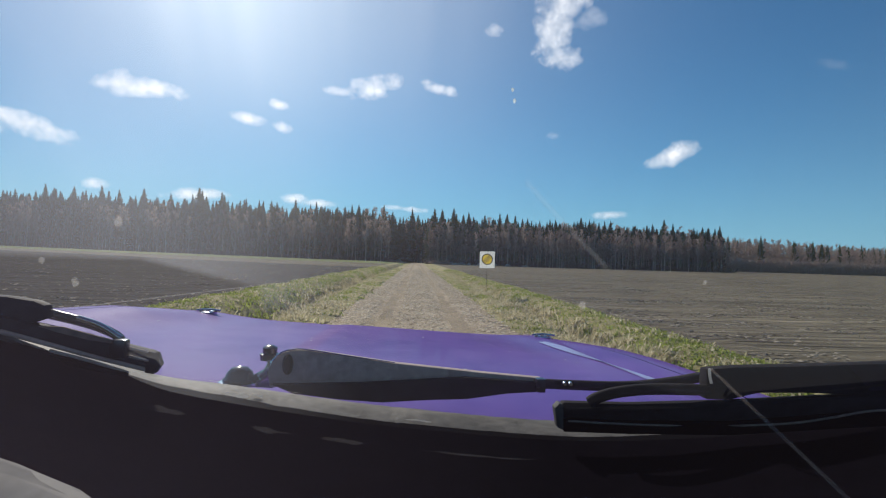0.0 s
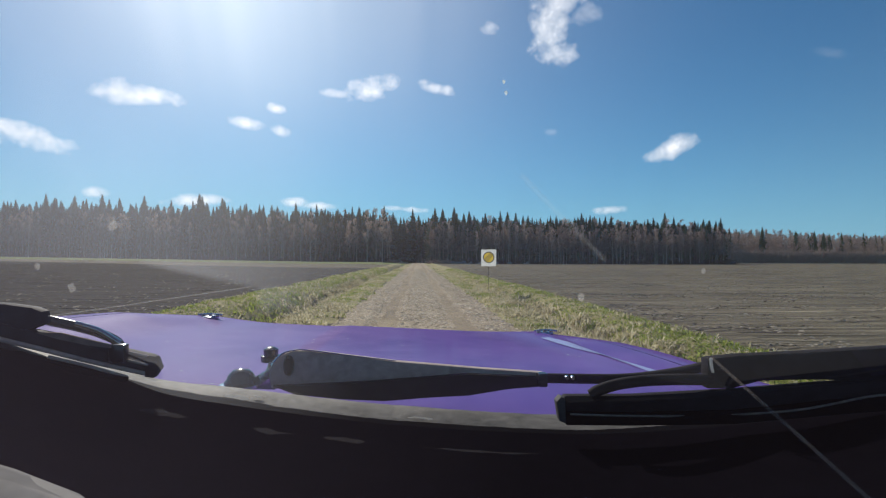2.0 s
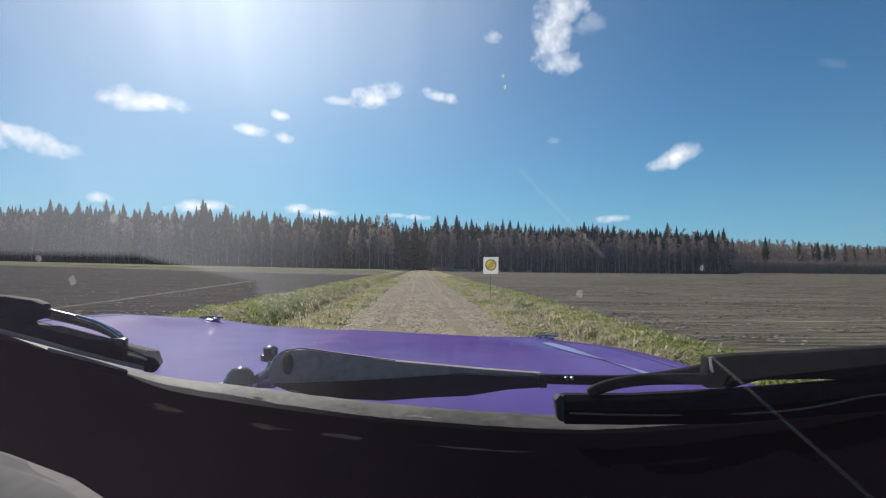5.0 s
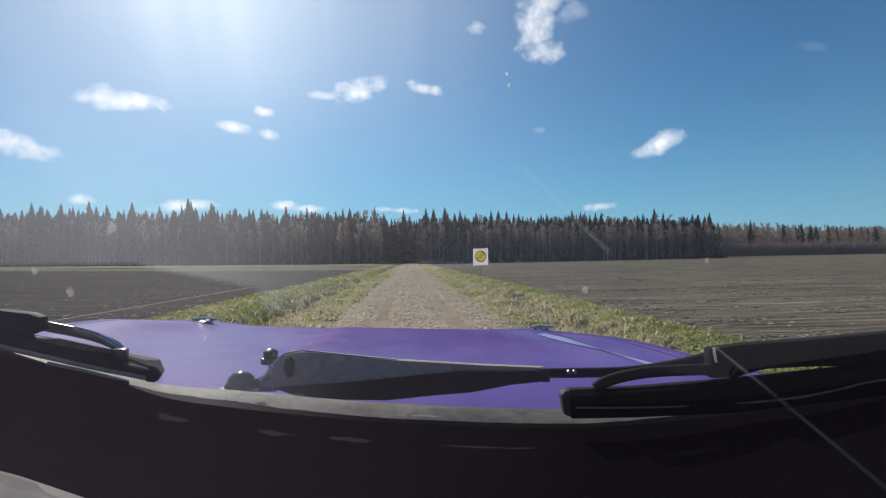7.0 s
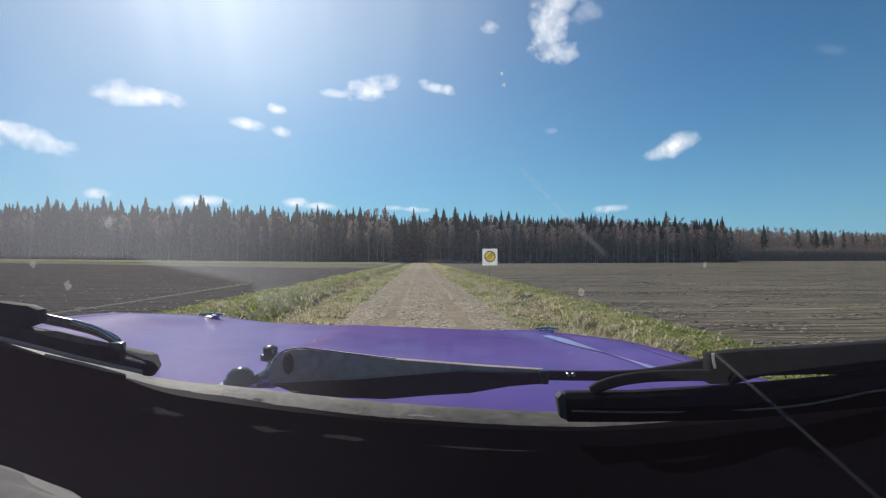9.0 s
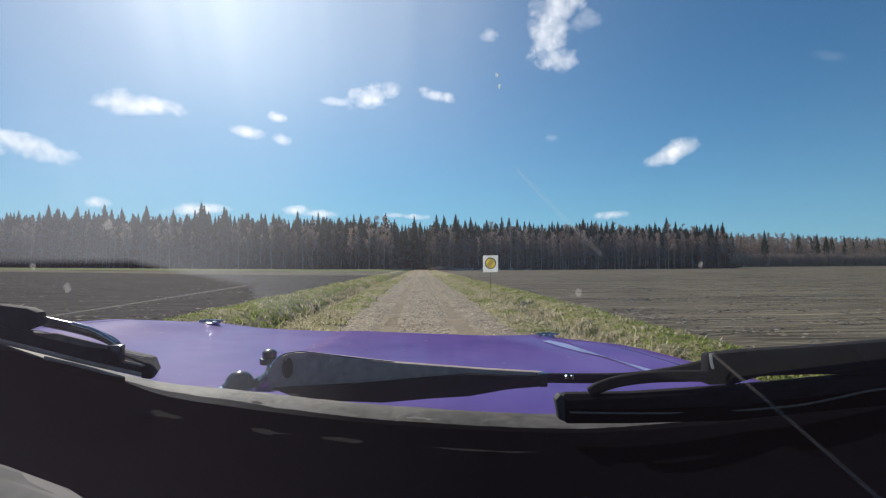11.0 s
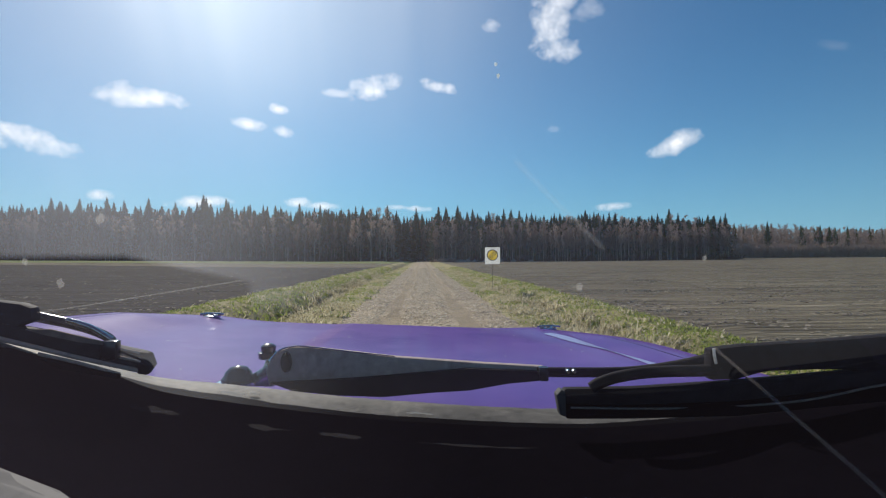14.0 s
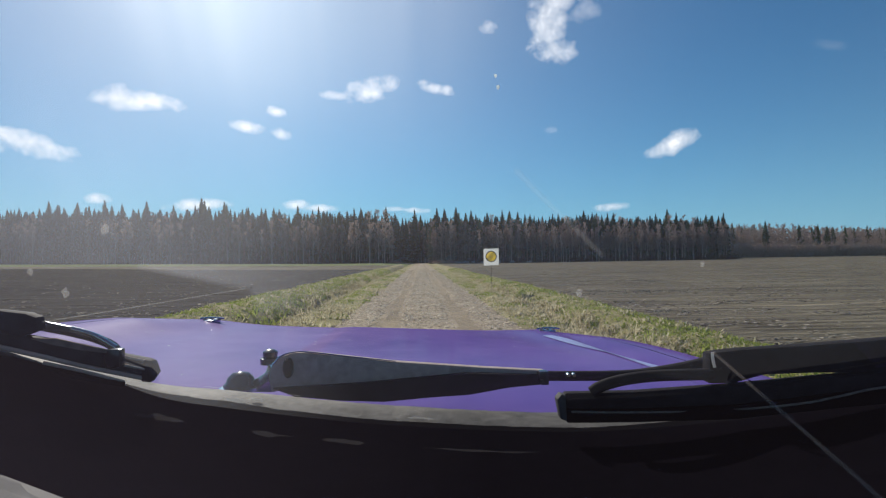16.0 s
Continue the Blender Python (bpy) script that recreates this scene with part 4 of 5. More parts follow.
# bonnet pins at the front corners
def bonnet_pin(at):
    x, y, _ = at
    z = skin(x, y)
    base = cpart("bonnet_pin", turned(((0.026, -0.004), (0.028, 0.003), (0.02, 0.006)), (x, y, z), "Z", 18), M_chrome, label="small metal bonnet pin")
    for dx in (-0.02, 0.0, 0.022):
        bm = turned(((0.006, 0.0), (0.007, 0.006), (0.004, 0.009)), (x + dx, y + 0.008 * (dx > 0), z + 0.004), "Z", 10)
        bmesh.ops.transform(bm, matrix=ORIGIN, verts=bm.verts)
        part("pin", bm, M_steel, base)
    bm = tube(((x - 0.035, y, z + 0.008), (x, y - 0.006, z + 0.012), (x + 0.04, y, z + 0.008)), 0.003, 8)
    bmesh.ops.transform(bm, matrix=ORIGIN, verts=bm.verts)
    part("clip", bm, M_chrome, base)


bonnet_pin((-0.6617, 1.7200, 1.0575))
bonnet_pin((0.4184, 1.7200, 1.0201))

# scuttle and seal under the windscreen
cpart("scuttle", grid(steps(-1, 1, 30), steps(0, 1, 6), lambda u, v: (MID + 0.8 * u, 0.50 - 0.10 * u * u + 0.16 * v, 1.035 + 0.012 * (1 - v) - 0.03 * u * u)), M_gloss)
SEAL_FAR = ((-0.3752, 0.4600, 1.1902), (-0.3609, 0.4900, 1.1771), (-0.3276, 0.5400, 1.1502), (-0.2781, 0.5850, 1.1224), (-0.2135, 0.6050, 1.1091), (-0.1408, 0.6150, 1.0975), (-0.0577, 0.6200, 1.0861), (0.0277, 0.6200, 1.0791), (0.1066, 0.6150, 1.0748), (0.1953, 0.6000, 1.0759), (0.2888, 0.5750, 1.0854), (0.3893, 0.5350, 1.1058), (0.4697, 0.4900, 1.1327))
SEAL_NEAR = ((-0.3302, 0.4050, 1.1875), (-0.3202, 0.4350, 1.1755), (-0.2941, 0.4850, 1.1514), (-0.2518, 0.5300, 1.1229), (-0.1939, 0.5500, 1.1082), (-0.1281, 0.5600, 1.0953), (-0.0525, 0.5650, 1.0834), (0.0252, 0.5650, 1.0769), (0.0970, 0.5600, 1.0732), (0.1773, 0.5450, 1.0743), (0.2610, 0.5200, 1.0854), (0.3491, 0.4800, 1.1054), (0.4215, 0.4400, 1.1306))


def loft(lines, count, lift=lambda u, v: 0.0, rough=0.0, per=4, seed=2):
    """A sheet drawn over several lines across the car, with as many rows between two of them as per says."""
    rows = [smooth_line(l, count) for l in lines]
    n = min(len(r) for r in rows)
    rows = [[r[round(i * (len(r) - 1) / (n - 1))] for i in range(n)] for r in rows]
    bm = bmesh.new()
    vv = []
    for k in range(len(rows) - 1):
        for q in range(per + (k == len(rows) - 2)):
            t = q / per
            ring = []
            for i in range(n):
                p = rows[k][i].lerp(rows[k + 1][i], t)
                p.z += lift(i / (n - 1), (k + t) / (len(rows) - 1)) + rough * wave(p.x, p.y, 60, seed)
                ring.append(bm.verts.new(p))
            vv.append(ring)
    for a, b in zip(vv, vv[1:]):
        for i in range(n - 1):
            bm.faces.new((a[i], a[i + 1], b[i + 1], b[i]))
    return bm


cpart("windscreen_seal", loft((SEAL_FAR, SEAL_NEAR), 12, lambda u, v: 0.004 * math.sin(math.pi * v), 0.0006, 8), M_seal, label="worn grey rubber windscreen seal")

# dashboard, dropping from the seal towards the cabin
LIP = ((-0.3133, 0.3850, 1.1600), (-0.3013, 0.4100, 1.1496), (-0.2695, 0.4450, 1.1312), (-0.2254, 0.4750, 1.1116), (-0.1708, 0.4850, 1.0988), (-0.1119, 0.4900, 1.0881), (-0.0455, 0.4900, 1.0798), (0.0219, 0.4900, 1.0740), (0.0840, 0.4850, 1.0721), (0.1544, 0.4750, 1.0735), (0.2281, 0.4550, 1.0815), (0.3051, 0.4200, 1.0992), (0.3683, 0.3850, 1.1200))
NEAR = tuple((x * 0.96, y - 0.16, z - 0.012) for x, y, z in LIP)
KNEE = tuple((x * 0.96, y - 0.19, z - 0.12) for x, y, z in LIP)
SIDE = tuple((x, y + 0.008, z + 0.001) for x, y, z in SEAL_NEAR)
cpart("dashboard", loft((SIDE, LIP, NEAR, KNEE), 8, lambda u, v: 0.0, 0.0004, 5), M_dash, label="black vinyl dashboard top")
FIRST, SECOND = smooth_line(SIDE, 8), smooth_line(LIP, 8)


def pale_patch(u0, u1, v0, v1, seed, over=(None, None)):
    first, second = over[0] or FIRST, over[1] or SECOND
    bm = bmesh.new()
    rows = []
    for k in range(5):
        row = []
        for i in range(25):
            u = u0 + (u1 - u0) * i / 24
            thin = max(0.08, math.sin(math.pi * i / 24) ** 0.5 * (0.65 + 0.9 * wave(u * 60, seed, 1.0, seed)))
            v = (v0 + v1) / 2 + (k / 4 - 0.5) * (v1 - v0) * thin + 0.05 * wave(u * 40, seed, 1.0, seed + 1)
            f = u * (len(first) - 1)
            n = min(int(f), len(first) - 2)
            a, b = first[n].lerp(first[n + 1], f - n), second[n].lerp(second[n + 1], f - n)
            row.append(bm.verts.new(a.lerp(b, v) + Vector((0, -0.0003, 0.0014 if first is FIRST else 0.0022 + 0.004 * math.sin(math.pi * min(1, max(0, v)))))))
        rows.append(row)
    for a, b in zip(rows, rows[1:]):
        for i in range(24):
            bm.faces.new((a[i], a[i + 1], b[i + 1], b[i]))
    return bm


for u0, u1, v0, v1, seed in ((0.222, 0.282, 0.72, 0.98, 1), (0.366, 0.416, 0.80, 0.98, 2), (0.450, 0.497, 0.80, 0.97, 3), (0.56, 0.70, 0.88, 0.96, 4)):
    cpart("dash_patch", pale_patch(u0, u1, v0, v1, seed), M_pale_patch, label="pale patch on the dashboard edge")
SEAL_LINES = (smooth_line(SEAL_FAR, 8), smooth_line(SEAL_NEAR, 8))
for u0, u1, v0, v1, seed in ((0.268, 0.300, 0.05, 0.20, 11), (0.305, 0.325, 0.10, 0.22, 12), (0.330, 0.362, 0.78, 0.98, 13), (0.366, 0.380, 0.70, 0.80, 14), (0.410, 0.425, 0.06, 0.14, 15), (0.545, 0.575, 0.84, 0.93, 16)):
    cpart("worn_fleck", pale_patch(u0, u1, v0, v1, seed, SEAL_LINES), M_fleck, label="pale worn fleck on the rubber seal")
cpart("grey_panel", plate(((-0.2669, 0.3000, 1.1469), (-0.2181, 0.2900, 1.1373), (-0.1967, 0.2800, 1.1358), (-0.1731, 0.2700, 1.1329), (-0.1432, 0.2500, 1.1295), (-0.2216, 0.2500, 1.1239)), 0.01, 0.002), M_grey, label="light grey plastic panel corner")

# windscreen
def glass_point(u, v):
    x = MID + 0.80 * u
    return (x, 0.565 - 0.16 * u * u - 0.30 * v, 1.072 - 0.01 * u * u + 0.43 * v)


bm = grid(steps(-1, 1, 24), steps(0, 1, 8), glass_point)
windscreen = cpart("windscreen", bm, M_glass, label="dusty windscreen glass with pale lines")
windscreen.visible_shadow = False

# roof, pillars, doors, tail, floor: the shell that closes the cabin
cpart("roof", thicken(grid(steps(-1, 1, 16), steps(0, 1, 12), lambda u, v: (MID + 0.66 * u, 0.27 - 0.16 * u * u * (1 - v) - 1.55 * v, 1.515 + 0.03 * (1 - u * u) + 0.03 * math.sin(v * 3.0))), (0, 0, 0.02)), M_purple, label="purple roof")
for sign in (-1, 1):
    cpart("windscreen_pillar", tube(((MID + sign * 0.80, 0.42, 1.03), (MID + sign * 0.73, 0.26, 1.28), (MID + sign * 0.66, 0.11, 1.53)), 0.025, 8), M_purple)
    cpart("rear_pillar", tube(((MID + sign * 0.80, -1.45, 1.0), (MID + sign * 0.66, -1.28, 1.53)), 0.05, 8), M_purple)
    cpart("door", bevelled(box(MID + sign * 0.80, -0.55, 0.72, 0.05, 0.9, 0.66), 0.015), M_purple)
    cpart("rear_wing", bevelled(box(MID + sign * 0.79, -1.45, 0.72, 0.06, 0.88, 0.62), 0.02), M_purple)
cpart("rear_panel", bevelled(box(MID, -1.86, 0.80, 1.52, 0.06, 0.62), 0.02), M_purple)
cpart("boot_lid", bevelled(box(MID, -1.62, 1.06, 1.44, 0.50, 0.05), 0.015), M_purple)
cpart("bulkhead", bevelled(box(MID, -1.20, 0.74, 1.44, 0.04, 0.62), 0.01), M_dash)
cpart("floor_pan", bevelled(box(MID, -0.1, 0.38, 1.46, 3.5, 0.06), 0.01), M_dash)
for sx in (-1, 1):
    for cy in (1.2, -1.25):
        w = cpart("wheel", turned(((0.19, -0.09), (0.285, -0.085), (0.305, -0.05), (0.305, 0.05), (0.285, 0.085), (0.19, 0.09)), (MID + sx * 0.66, cy, 0.355), "X", 28), M_tyre, label="black tyre on a steel wheel")
        bm = turned(((0.19, -0.07), (0.17, -0.03), (0.05, -0.02), (0.05, 0.02), (0.17, 0.03), (0.19, 0.07)), (MID + sx * 0.66, cy, 0.355), "X", 24)
        bmesh.ops.transform(bm, matrix=ORIGIN, verts=bm.verts)
        part("rim", bm, M_steel, w)


def oval(profile, at, kx, kz):
    bm = turned(profile, (0, 0, 0), "Y", 18)
    bmesh.ops.transform(bm, matrix=Matrix.Translation(at) @ Matrix.Diagonal((kx, 1, kz, 1)), verts=bm.verts)
    return bm


# middle wiper: a broad channelled arm on its spindle
arm = cpart("wiper_arm", plate(((-0.1873, 0.6900, 1.0857), (-0.1910, 0.6900, 1.1045), (-0.1861, 0.6900, 1.1189), (-0.1755, 0.6900, 1.1296), (-0.1597, 0.6900, 1.1345), (-0.1403, 0.6900, 1.1344), (-0.0277, 0.6842, 1.1214), (0.0885, 0.6785, 1.1127), (0.1620, 0.6727, 1.1088), (0.1619, 0.6727, 1.1002), (0.1031, 0.6785, 1.0974), (0.0160, 0.6842, 1.0920), (-0.0860, 0.6900, 1.0867)), 0.012, 0.0015), M_steel, label="broad dull grey wiper arm")


def sub(name, bm, material, parent, label=""):
    bmesh.ops.transform(bm, matrix=ORIGIN, verts=bm.verts)
    return part(name, bm, material, parent, label)


# the shade on the arm's lower flange is put in as black
sub("flange", plate(((-0.1835, 0.6785, 1.0920), (-0.0701, 0.6762, 1.0969), (0.0657, 0.6693, 1.1084), (0.1606, 0.6670, 1.1043), (0.1576, 0.6670, 1.0922), (0.1161, 0.6693, 1.0886), (0.0660, 0.6727, 1.0798), (0.0158, 0.6762, 1.0766), (-0.0417, 0.6785, 1.0718), (-0.0987, 0.6785, 1.0746), (-0.1553, 0.6785, 1.0810)), 0.008, 0.0015), M_black, arm, "lower flange with its shade painted black")
sub("rim", tube(((-0.1851, 0.6888, 1.1198), (-0.1744, 0.6888, 1.1305), (-0.1587, 0.6888, 1.1354), (-0.1401, 0.6888, 1.1353), (-0.0859, 0.6877, 1.1285), (-0.0277, 0.6842, 1.1221)), 0.0013, 8, 1.0, 0.4600), M_chrome, arm, "bright worn rim")
sub("cap", oval(((0.0000, -0.0069), (0.0069, -0.0057), (0.0092, -0.0011), (0.0092, 0.0046)), (-0.1650, 0.6877, 1.1160), 0.74, 1.42), M_black, arm, "black cap over the spindle")
sub("clip", bevelled(box(*(0.1586, 0.6647, 1.1020), 0.0115, 0.0138, 0.0172), 0.0023), M_gloss, arm)
sub("rod", tube(((0.1526, 0.6704, 1.1029), (0.2021, 0.6647, 1.1029), (0.2641, 0.6555, 1.1050), (0.3139, 0.6382, 1.1151), (0.3522, 0.6152, 1.1295)), 0.0063, 10), M_black, arm, "black wiper rod")
for p in ((0.1874, 0.6566, 1.1063), (0.1946, 0.6566, 1.1062)):
    sub("rivet", turned(((0.0023, -0.0034), (0.0030, 0.0000), (0.0023, 0.0034)), p, "Y", 10), M_chrome, arm)
sub("bracket", plate(((-0.2512, 0.6957, 1.0851), (-0.2455, 0.6957, 1.0930), (-0.2112, 0.6957, 1.0991), (-0.1969, 0.6957, 1.1077), (-0.1927, 0.6957, 1.1193), (-0.1855, 0.6957, 1.1192), (-0.1838, 0.6957, 1.0829)), 0.012, 0.0015), M_chrome, arm, "bright spindle bracket")
nut = cpart("spindle_nut", turned(((0.0207, -0.0069), (0.0207, 0.0000), (0.0178, 0.0023), (0.0161, 0.0080), (0.0103, 0.0138), (0.0000, 0.0161)), (-0.2258, 0.6900, 1.0962), "Z", 24), M_gloss, label="domed black spindle nut")
sub("washer", turned(((0.0250, -0.0034), (0.0250, 0.0000), (0.0200, 0.0012)), (-0.2265, 0.6900, 1.0926), "Z", 24), M_chrome, nut)
nut = cpart("spindle_bolt", turned(((0.0126, -0.0069), (0.0132, 0.0011), (0.0092, 0.0023), (0.0098, 0.0092), (0.0046, 0.0126), (0.0000, 0.0126)), (-0.1962, 0.7188, 1.1224), "Z", 20), M_gloss, label="black bolt head")

# right-hand blade, lying along the foot of the glass
blade = cpart("wiper_blade", plate(((0.1421, 0.5200, 1.1145), (0.1478, 0.5200, 1.1189), (0.2090, 0.5050, 1.1224), (0.2951, 0.4800, 1.1333), (0.3521, 0.4550, 1.1446), (0.4224, 0.4200, 1.1591), (0.4220, 0.4200, 1.1427), (0.3583, 0.4500, 1.1283), (0.2936, 0.4780, 1.1130), (0.2080, 0.5030, 1.1045), (0.1465, 0.5200, 1.1011)), 0.010, 0.002), M_black, label="black wiper blade")
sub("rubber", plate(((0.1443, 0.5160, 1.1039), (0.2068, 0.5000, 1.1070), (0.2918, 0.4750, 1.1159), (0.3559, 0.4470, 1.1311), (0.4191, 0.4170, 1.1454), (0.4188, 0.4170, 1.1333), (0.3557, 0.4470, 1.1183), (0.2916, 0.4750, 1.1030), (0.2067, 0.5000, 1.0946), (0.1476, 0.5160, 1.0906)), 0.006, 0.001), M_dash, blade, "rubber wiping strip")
sub("end_cap", plate(((0.1373, 0.5150, 1.1142), (0.1418, 0.5150, 1.1191), (0.1458, 0.5150, 1.1174), (0.1468, 0.5150, 1.0926), (0.1406, 0.5150, 1.0949)), 0.012, 0.001), M_scuff, blade, "worn grey end cap")
# grey strip put in for the pale highlight along the blade
sub("highlight_rail", tube(((0.1499, 0.5120, 1.1027), (0.2008, 0.4990, 1.1047), (0.2690, 0.4820, 1.1091), (0.3105, 0.4630, 1.1169), (0.3376, 0.4500, 1.1236), (0.3604, 0.4400, 1.1314), (0.3821, 0.4300, 1.1398), (0.4025, 0.4200, 1.1448)), 0.0010, 6), M_worn_steel, blade, "thin grey strip for the blade's highlight")
boot = cpart("wiper_boot", plate(((0.2762, 0.4900, 1.1610), (0.3009, 0.4800, 1.1657), (0.3526, 0.4550, 1.1731), (0.4229, 0.4200, 1.1848), (0.4223, 0.4200, 1.1530), (0.3550, 0.4520, 1.1487), (0.3156, 0.4700, 1.1437), (0.2951, 0.4800, 1.1344), (0.2759, 0.4900, 1.1317)), 0.014, 0.003), M_black, label="thick black wiper arm cover")
sub("rod", tube(((0.1701, 0.5120, 1.1212), (0.1785, 0.5100, 1.1270), (0.1987, 0.5070, 1.1335), (0.2301, 0.5020, 1.1381), (0.2805, 0.4920, 1.1408)), 0.0055, 10), M_black, boot, "bent black rod")
sub("clip", tube(((0.2756, 0.4840, 1.1626), (0.2760, 0.4840, 1.1563), (0.2776, 0.4840, 1.1489)), 0.0013, 10), M_white, boot, "bright white clip")

# left-hand blade: a dark body with grey rails along it and a black end block
blade = cpart("wiper_blade", plate(((-0.3504, 0.4400, 1.2009), (-0.3207, 0.4600, 1.1908), (-0.2994, 0.4850, 1.1794), (-0.2736, 0.5050, 1.1678), (-0.2544, 0.5150, 1.1607), (-0.2507, 0.5180, 1.1580), (-0.2469, 0.5180, 1.1472), (-0.2542, 0.5150, 1.1404), (-0.2854, 0.4950, 1.1543), (-0.3181, 0.4700, 1.1721), (-0.3502, 0.4400, 1.1892)), 0.010, 0.0015), M_hazed_rubber, label="black wiper blade lightened by painted haze, with grey rails")
sub("top_plate", plate(((-0.3169, 0.4520, 1.1909), (-0.3037, 0.4620, 1.1895), (-0.2757, 0.4880, 1.1747), (-0.2757, 0.4880, 1.1717), (-0.2890, 0.4760, 1.1762), (-0.3063, 0.4590, 1.1852)), 0.003, 0.0006), M_worn_steel, blade, "worn grey upper plate")
sub("rail", tube(((-0.3341, 0.4360, 1.1883), (-0.3145, 0.4580, 1.1760), (-0.2912, 0.4800, 1.1623), (-0.2544, 0.5090, 1.1444)), 0.0020, 8), M_steel, blade, "grey steel rail")
sub("rail", tube(((-0.3099, 0.4580, 1.1699), (-0.2887, 0.4760, 1.1586), (-0.2659, 0.4980, 1.1438)), 0.0015, 8), M_steel, blade, "grey steel rail")
sub("rail", tube(((-0.2702, 0.4960, 1.1683), (-0.2520, 0.5100, 1.1600)), 0.0013, 8), M_steel, blade, "grey steel rail")
sub("rail", tube(((-0.2730, 0.4940, 1.1620), (-0.2529, 0.5080, 1.1530)), 0.0013, 8), M_steel, blade, "grey steel rail")
sub("clip", bevelled(box(*(-0.2720, 0.4940, 1.1666), 0.014, 0.010, 0.017), 0.002), M_gloss, blade, "black clip over the blade")
sub("end_block", plate(((-0.2546, 0.5070, 1.1621), (-0.2468, 0.5100, 1.1604), (-0.2430, 0.5120, 1.1489), (-0.2486, 0.5100, 1.1399), (-0.2549, 0.5060, 1.1419)), 0.008, 0.0012), M_black, blade, "black end block")
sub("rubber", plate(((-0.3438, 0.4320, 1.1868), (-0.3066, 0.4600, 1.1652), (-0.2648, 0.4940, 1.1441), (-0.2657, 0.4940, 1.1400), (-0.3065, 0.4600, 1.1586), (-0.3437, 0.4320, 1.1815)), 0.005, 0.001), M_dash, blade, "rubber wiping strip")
arm = cpart("wiper_arm", tube(((-0.3420, 0.4700, 1.2060), (-0.3287, 0.4850, 1.1975), (-0.3107, 0.4950, 1.1907), (-0.2923, 0.5020, 1.1830), (-0.2782, 0.5060, 1.1734), (-0.2786, 0.5060, 1.1625)), 0.0048, 12, 1.0, 0.85), M_gloss, label="glossy dark metal wiper arm")
# bright metal strip added to imitate the sun's highlight on the dark arm
sub("bright_edge", tube(((-0.3079, 0.4890, 1.1944), (-0.2914, 0.4960, 1.1869), (-0.2744, 0.5000, 1.1749)), 0.0026, 10), M_chrome, arm, "sun highlight built as a bright strip")
sub("boot", plate(((-0.3716, 0.4550, 1.2160), (-0.3447, 0.4550, 1.2145), (-0.3230, 0.4550, 1.2116), (-0.3139, 0.4550, 1.2083), (-0.3128, 0.4550, 1.1971), (-0.3308, 0.4550, 1.1906), (-0.3712, 0.4550, 1.1946)), 0.012, 0.003), M_hazed_rubber, arm, "black arm cover lightened by painted haze")

# pale lines, dried splashes and painted sun glints on the glass
sub("glass_streak", tube(((0.0744, 0.3788, 1.3160), (0.1052, 0.3934, 1.2897), (0.1486, 0.4123, 1.2540)), 0.0022, 8), M_streak, windscreen, "pale streak on the glass")
sub("fine_line", tube(((-0.3173, 0.4614, 1.2029), (-0.2565, 0.4599, 1.2118), (-0.2039, 0.4567, 1.2200), (-0.1413, 0.4510, 1.2296)), 0.0005, 6), M_splash, windscreen, "long fine pale line")
for p, r in (((0.1366, 0.4356, 1.2231), 0.0030), ((-0.2845, 0.4462, 1.2288), 0.0032), ((-0.2349, 0.4152, 1.2777), 0.0035), ((0.0554, 0.3421, 1.3714), 0.0011), ((0.0575, 0.3462, 1.3653), 0.0012), ((0.2249, 0.4049, 1.2460), 0.002), ((-0.3025, 0.4327, 1.2460), 0.0025)):
    bm = bmesh.new()
    bmesh.ops.create_icosphere(bm, subdivisions=2, radius=r)
    for q in bm.verts:
        q.co *= 1 + 0.7 * noise.noise(q.co * (1.6 / r) + Vector(p) * 50)
    bmesh.ops.transform(bm, matrix=Matrix.Translation(p) @ Matrix.Diagonal((0.8, 0.3, 1.2, 1)), verts=bm.verts)
    # the two smallest are sun glints painted as bright specks
    sub("splash_glint", bm, M_glint if r < 0.0015 else M_splash, windscreen, "dried splashes and painted sun glints")

# ---------------------------------------------------------------- unseen camera case, added so its haze lifts the dark tones


def veil_glass():
    """Clear plastic whose haze imitates a glare veil, stronger towards one side."""
    m = bpy.data.materials.new("glare_veil_plastic")
    m.use_nodes = True
    nt = m.node_tree
    nt.nodes.clear()
    clear, haze, mixed = nt.nodes.new("ShaderNodeBsdfTransparent"), nt.nodes.new("ShaderNodeBsdfTranslucent"), nt.nodes.new("ShaderNodeMixShader")
    haze.inputs["Color"].default_value = (0.86, 0.72, 0.97, 1)
    tc, sep, mr = nt.nodes.new("ShaderNodeTexCoord"), nt.nodes.new("ShaderNodeSeparateXYZ"), nt.nodes.new("ShaderNodeMapRange")
    nt.links.new(tc.outputs["Object"], sep.inputs[0])
    nt.links.new(sep.outputs[0], mr.inputs["Value"])
    mr.inputs["From Min"].default_value, mr.inputs["From Max"].default_value = -0.052, 0.012
    mr.inputs["To Min"].default_value, mr.inputs["To Max"].default_value = 0.0190, 0.0039
    nt.links.new(mr.outputs["Result"], mixed.inputs["Fac"])
    nt.links.new(clear.outputs["BSDF"], mixed.inputs[1])
    nt.links.new(haze.outputs["BSDF"], mixed.inputs[2])
    nt.links.new(mixed.outputs["Shader"], nt.nodes.new("ShaderNodeOutputMaterial").inputs["Surface"])
    return m


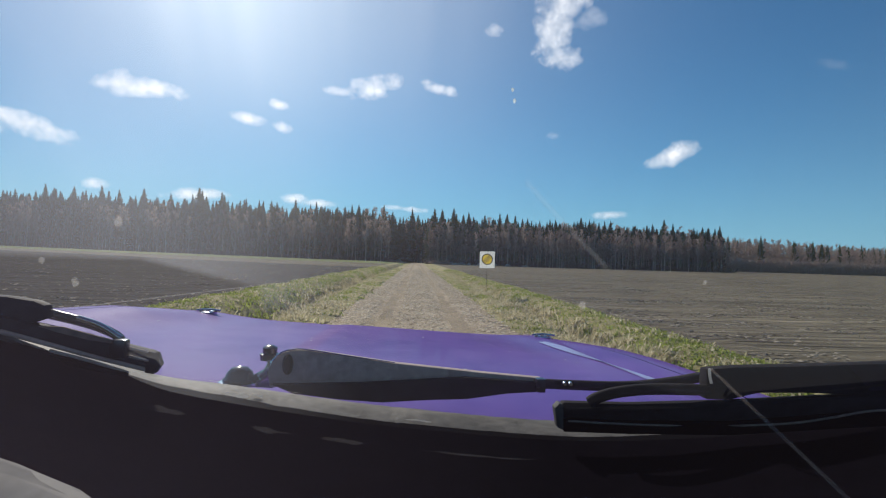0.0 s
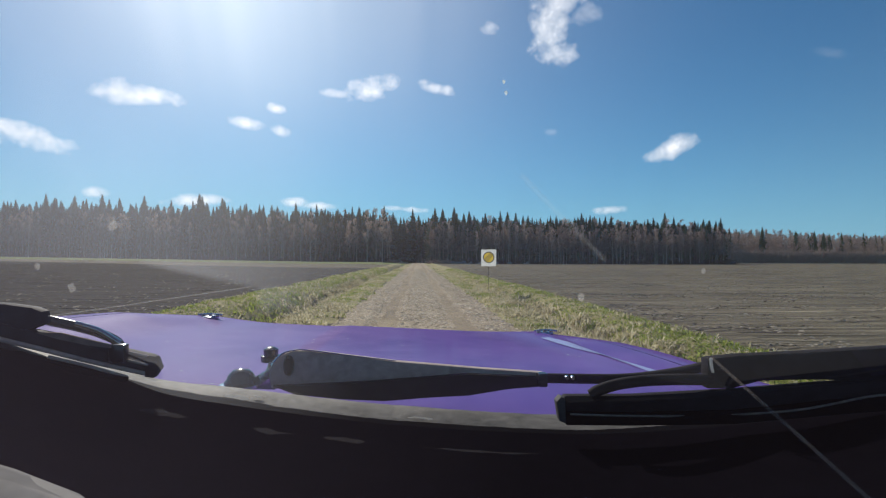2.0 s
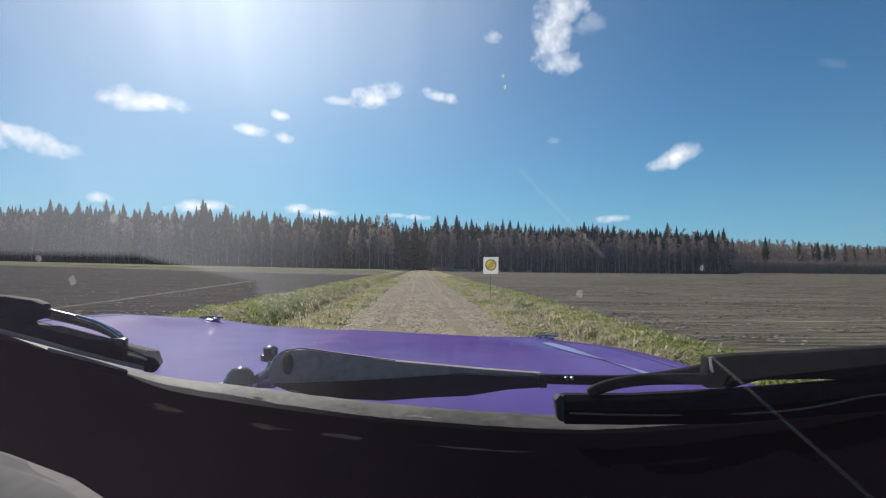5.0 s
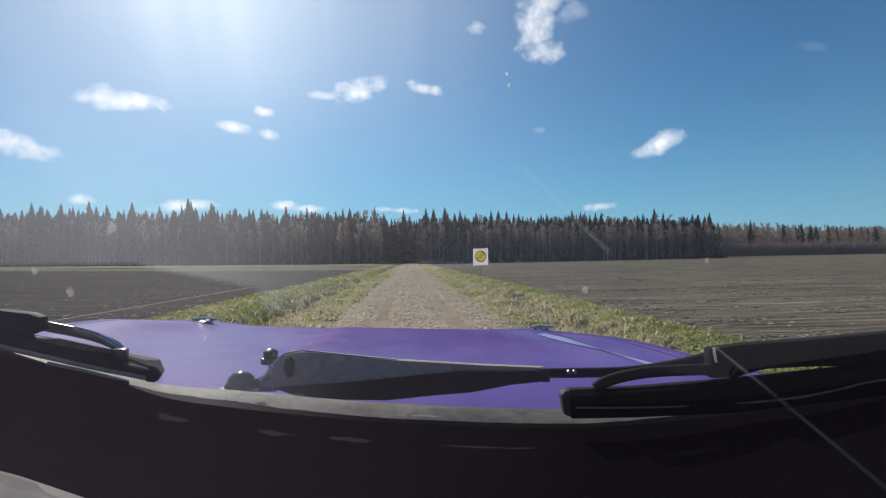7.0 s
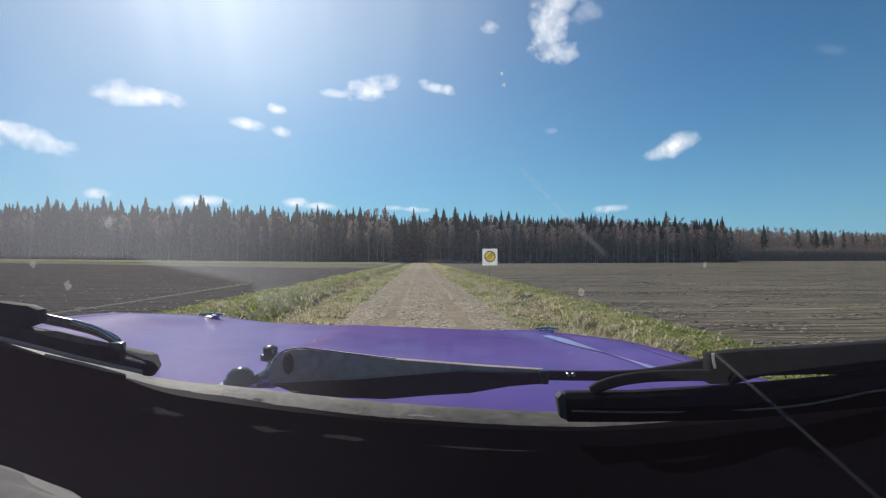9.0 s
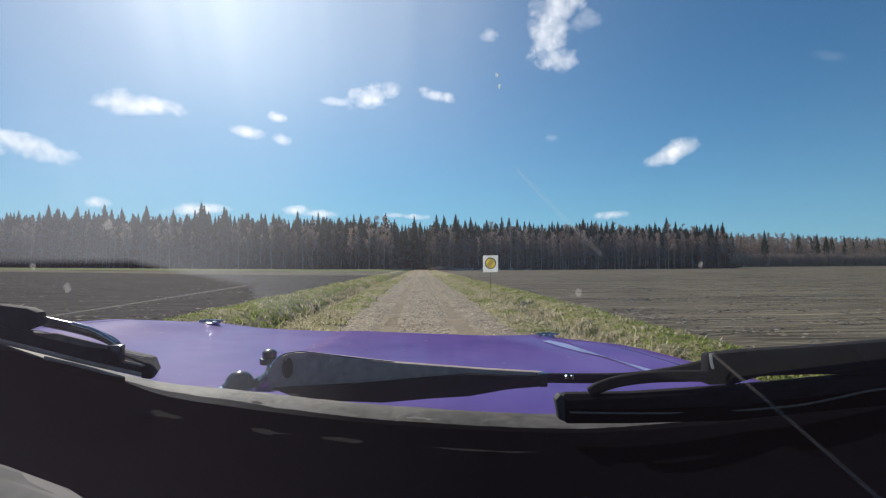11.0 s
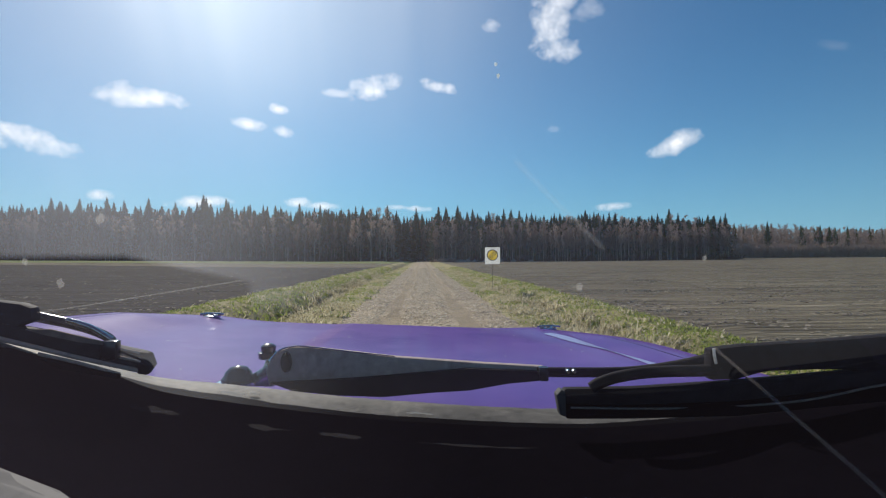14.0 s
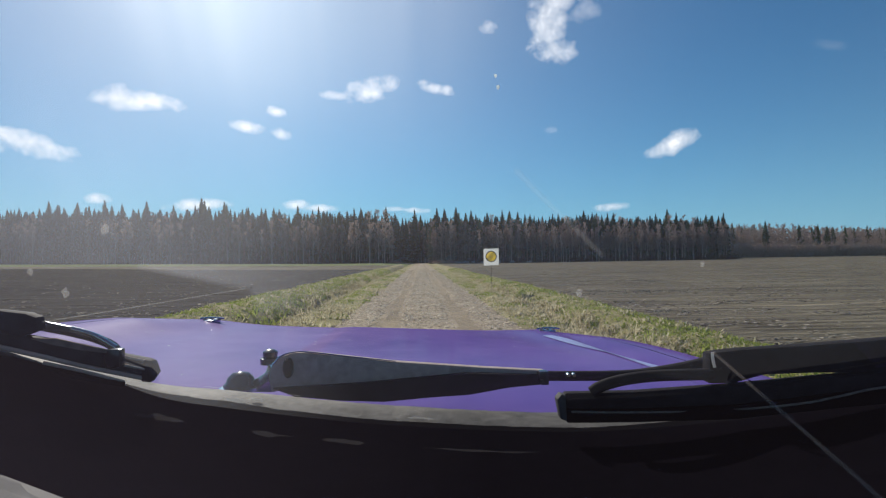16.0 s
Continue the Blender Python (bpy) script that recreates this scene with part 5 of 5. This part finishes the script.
case = thing("camera_case", "unseen clear case window added to veil the dark dashboard", "camera case", (0.0, 0.06, 1.25))
bm = grid(steps(-0.075, 0.075, 6), steps(-0.055, 0.055, 4), lambda u, v: (u, 0.0, v))
pane = part("window", bm, veil_glass(), case, "clear window with added haze")
pane.visible_shadow = False
for a, b in (((-0.078, 0.0, -0.058), (0.078, 0.0, -0.058)), ((-0.078, 0.0, 0.058), (0.078, 0.0, 0.058)), ((-0.078, 0.0, -0.058), (-0.078, 0.0, 0.058)), ((0.078, 0.0, -0.058), (0.078, 0.0, 0.058))):
    part("frame", tube((a, tuple((p + q) / 2 for p, q in zip(a, b)), b), 0.004, 8), M_black, case)
part("stem", tube(((0.0, 0.0, -0.06), (0.0, 0.02, -0.11), (0.0, 0.06, -0.19)), 0.006, 10), M_black, case)
part("clamp", box(0.0, 0.065, -0.192, 0.05, 0.04, 0.016, 0.003), M_black, case)

# thin tube added for a pale line across glass and dashboard; no known cable
M_pale_line = mark_material("thin_pale_line", (0.62, 0.53, 0.48), 0.125)
cpart("pale_line", tube(((0.2590, 0.4522, 1.1683), (0.2562, 0.3950, 1.1530), (0.2654, 0.3650, 1.1356), (0.2738, 0.3350, 1.1189), (0.2838, 0.3050, 1.1002)), 0.0014, 8), M_pale_line, label="thin pale line built as a tube before the dashboard")


# the crease of the bonnet, its sky reflection painted as a pale strip
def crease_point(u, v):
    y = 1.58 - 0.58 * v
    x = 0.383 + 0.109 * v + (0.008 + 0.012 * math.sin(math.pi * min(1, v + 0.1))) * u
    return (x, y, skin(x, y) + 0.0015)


cpart("faded_crease", grid((-1, 0, 1), steps(0, 1, 24), crease_point), M_crease_sheen, label="pale painted reflection along the crease")


# stone chips in the paint
rnd = random.Random(12)
bm = bmesh.new()
for _ in range(34):
    x, y = rnd.uniform(-0.72, 0.42), rnd.uniform(0.72, 1.72)
    a, b = rnd.uniform(0.0012, 0.0038), rnd.uniform(0.0012, 0.003)
    bm.faces.new([bm.verts.new((x + a * c + rnd.uniform(-0.3, 0.3) * a, y + b * q, skin(x, y) + 0.0013)) for c, q in ((-1, -0.6), (0.2, -1), (1, 0.1), (0.3, 1), (-0.8, 0.7))])
cpart("paint_chips", bm, M_chip, label="small pale chips in the purple paint")
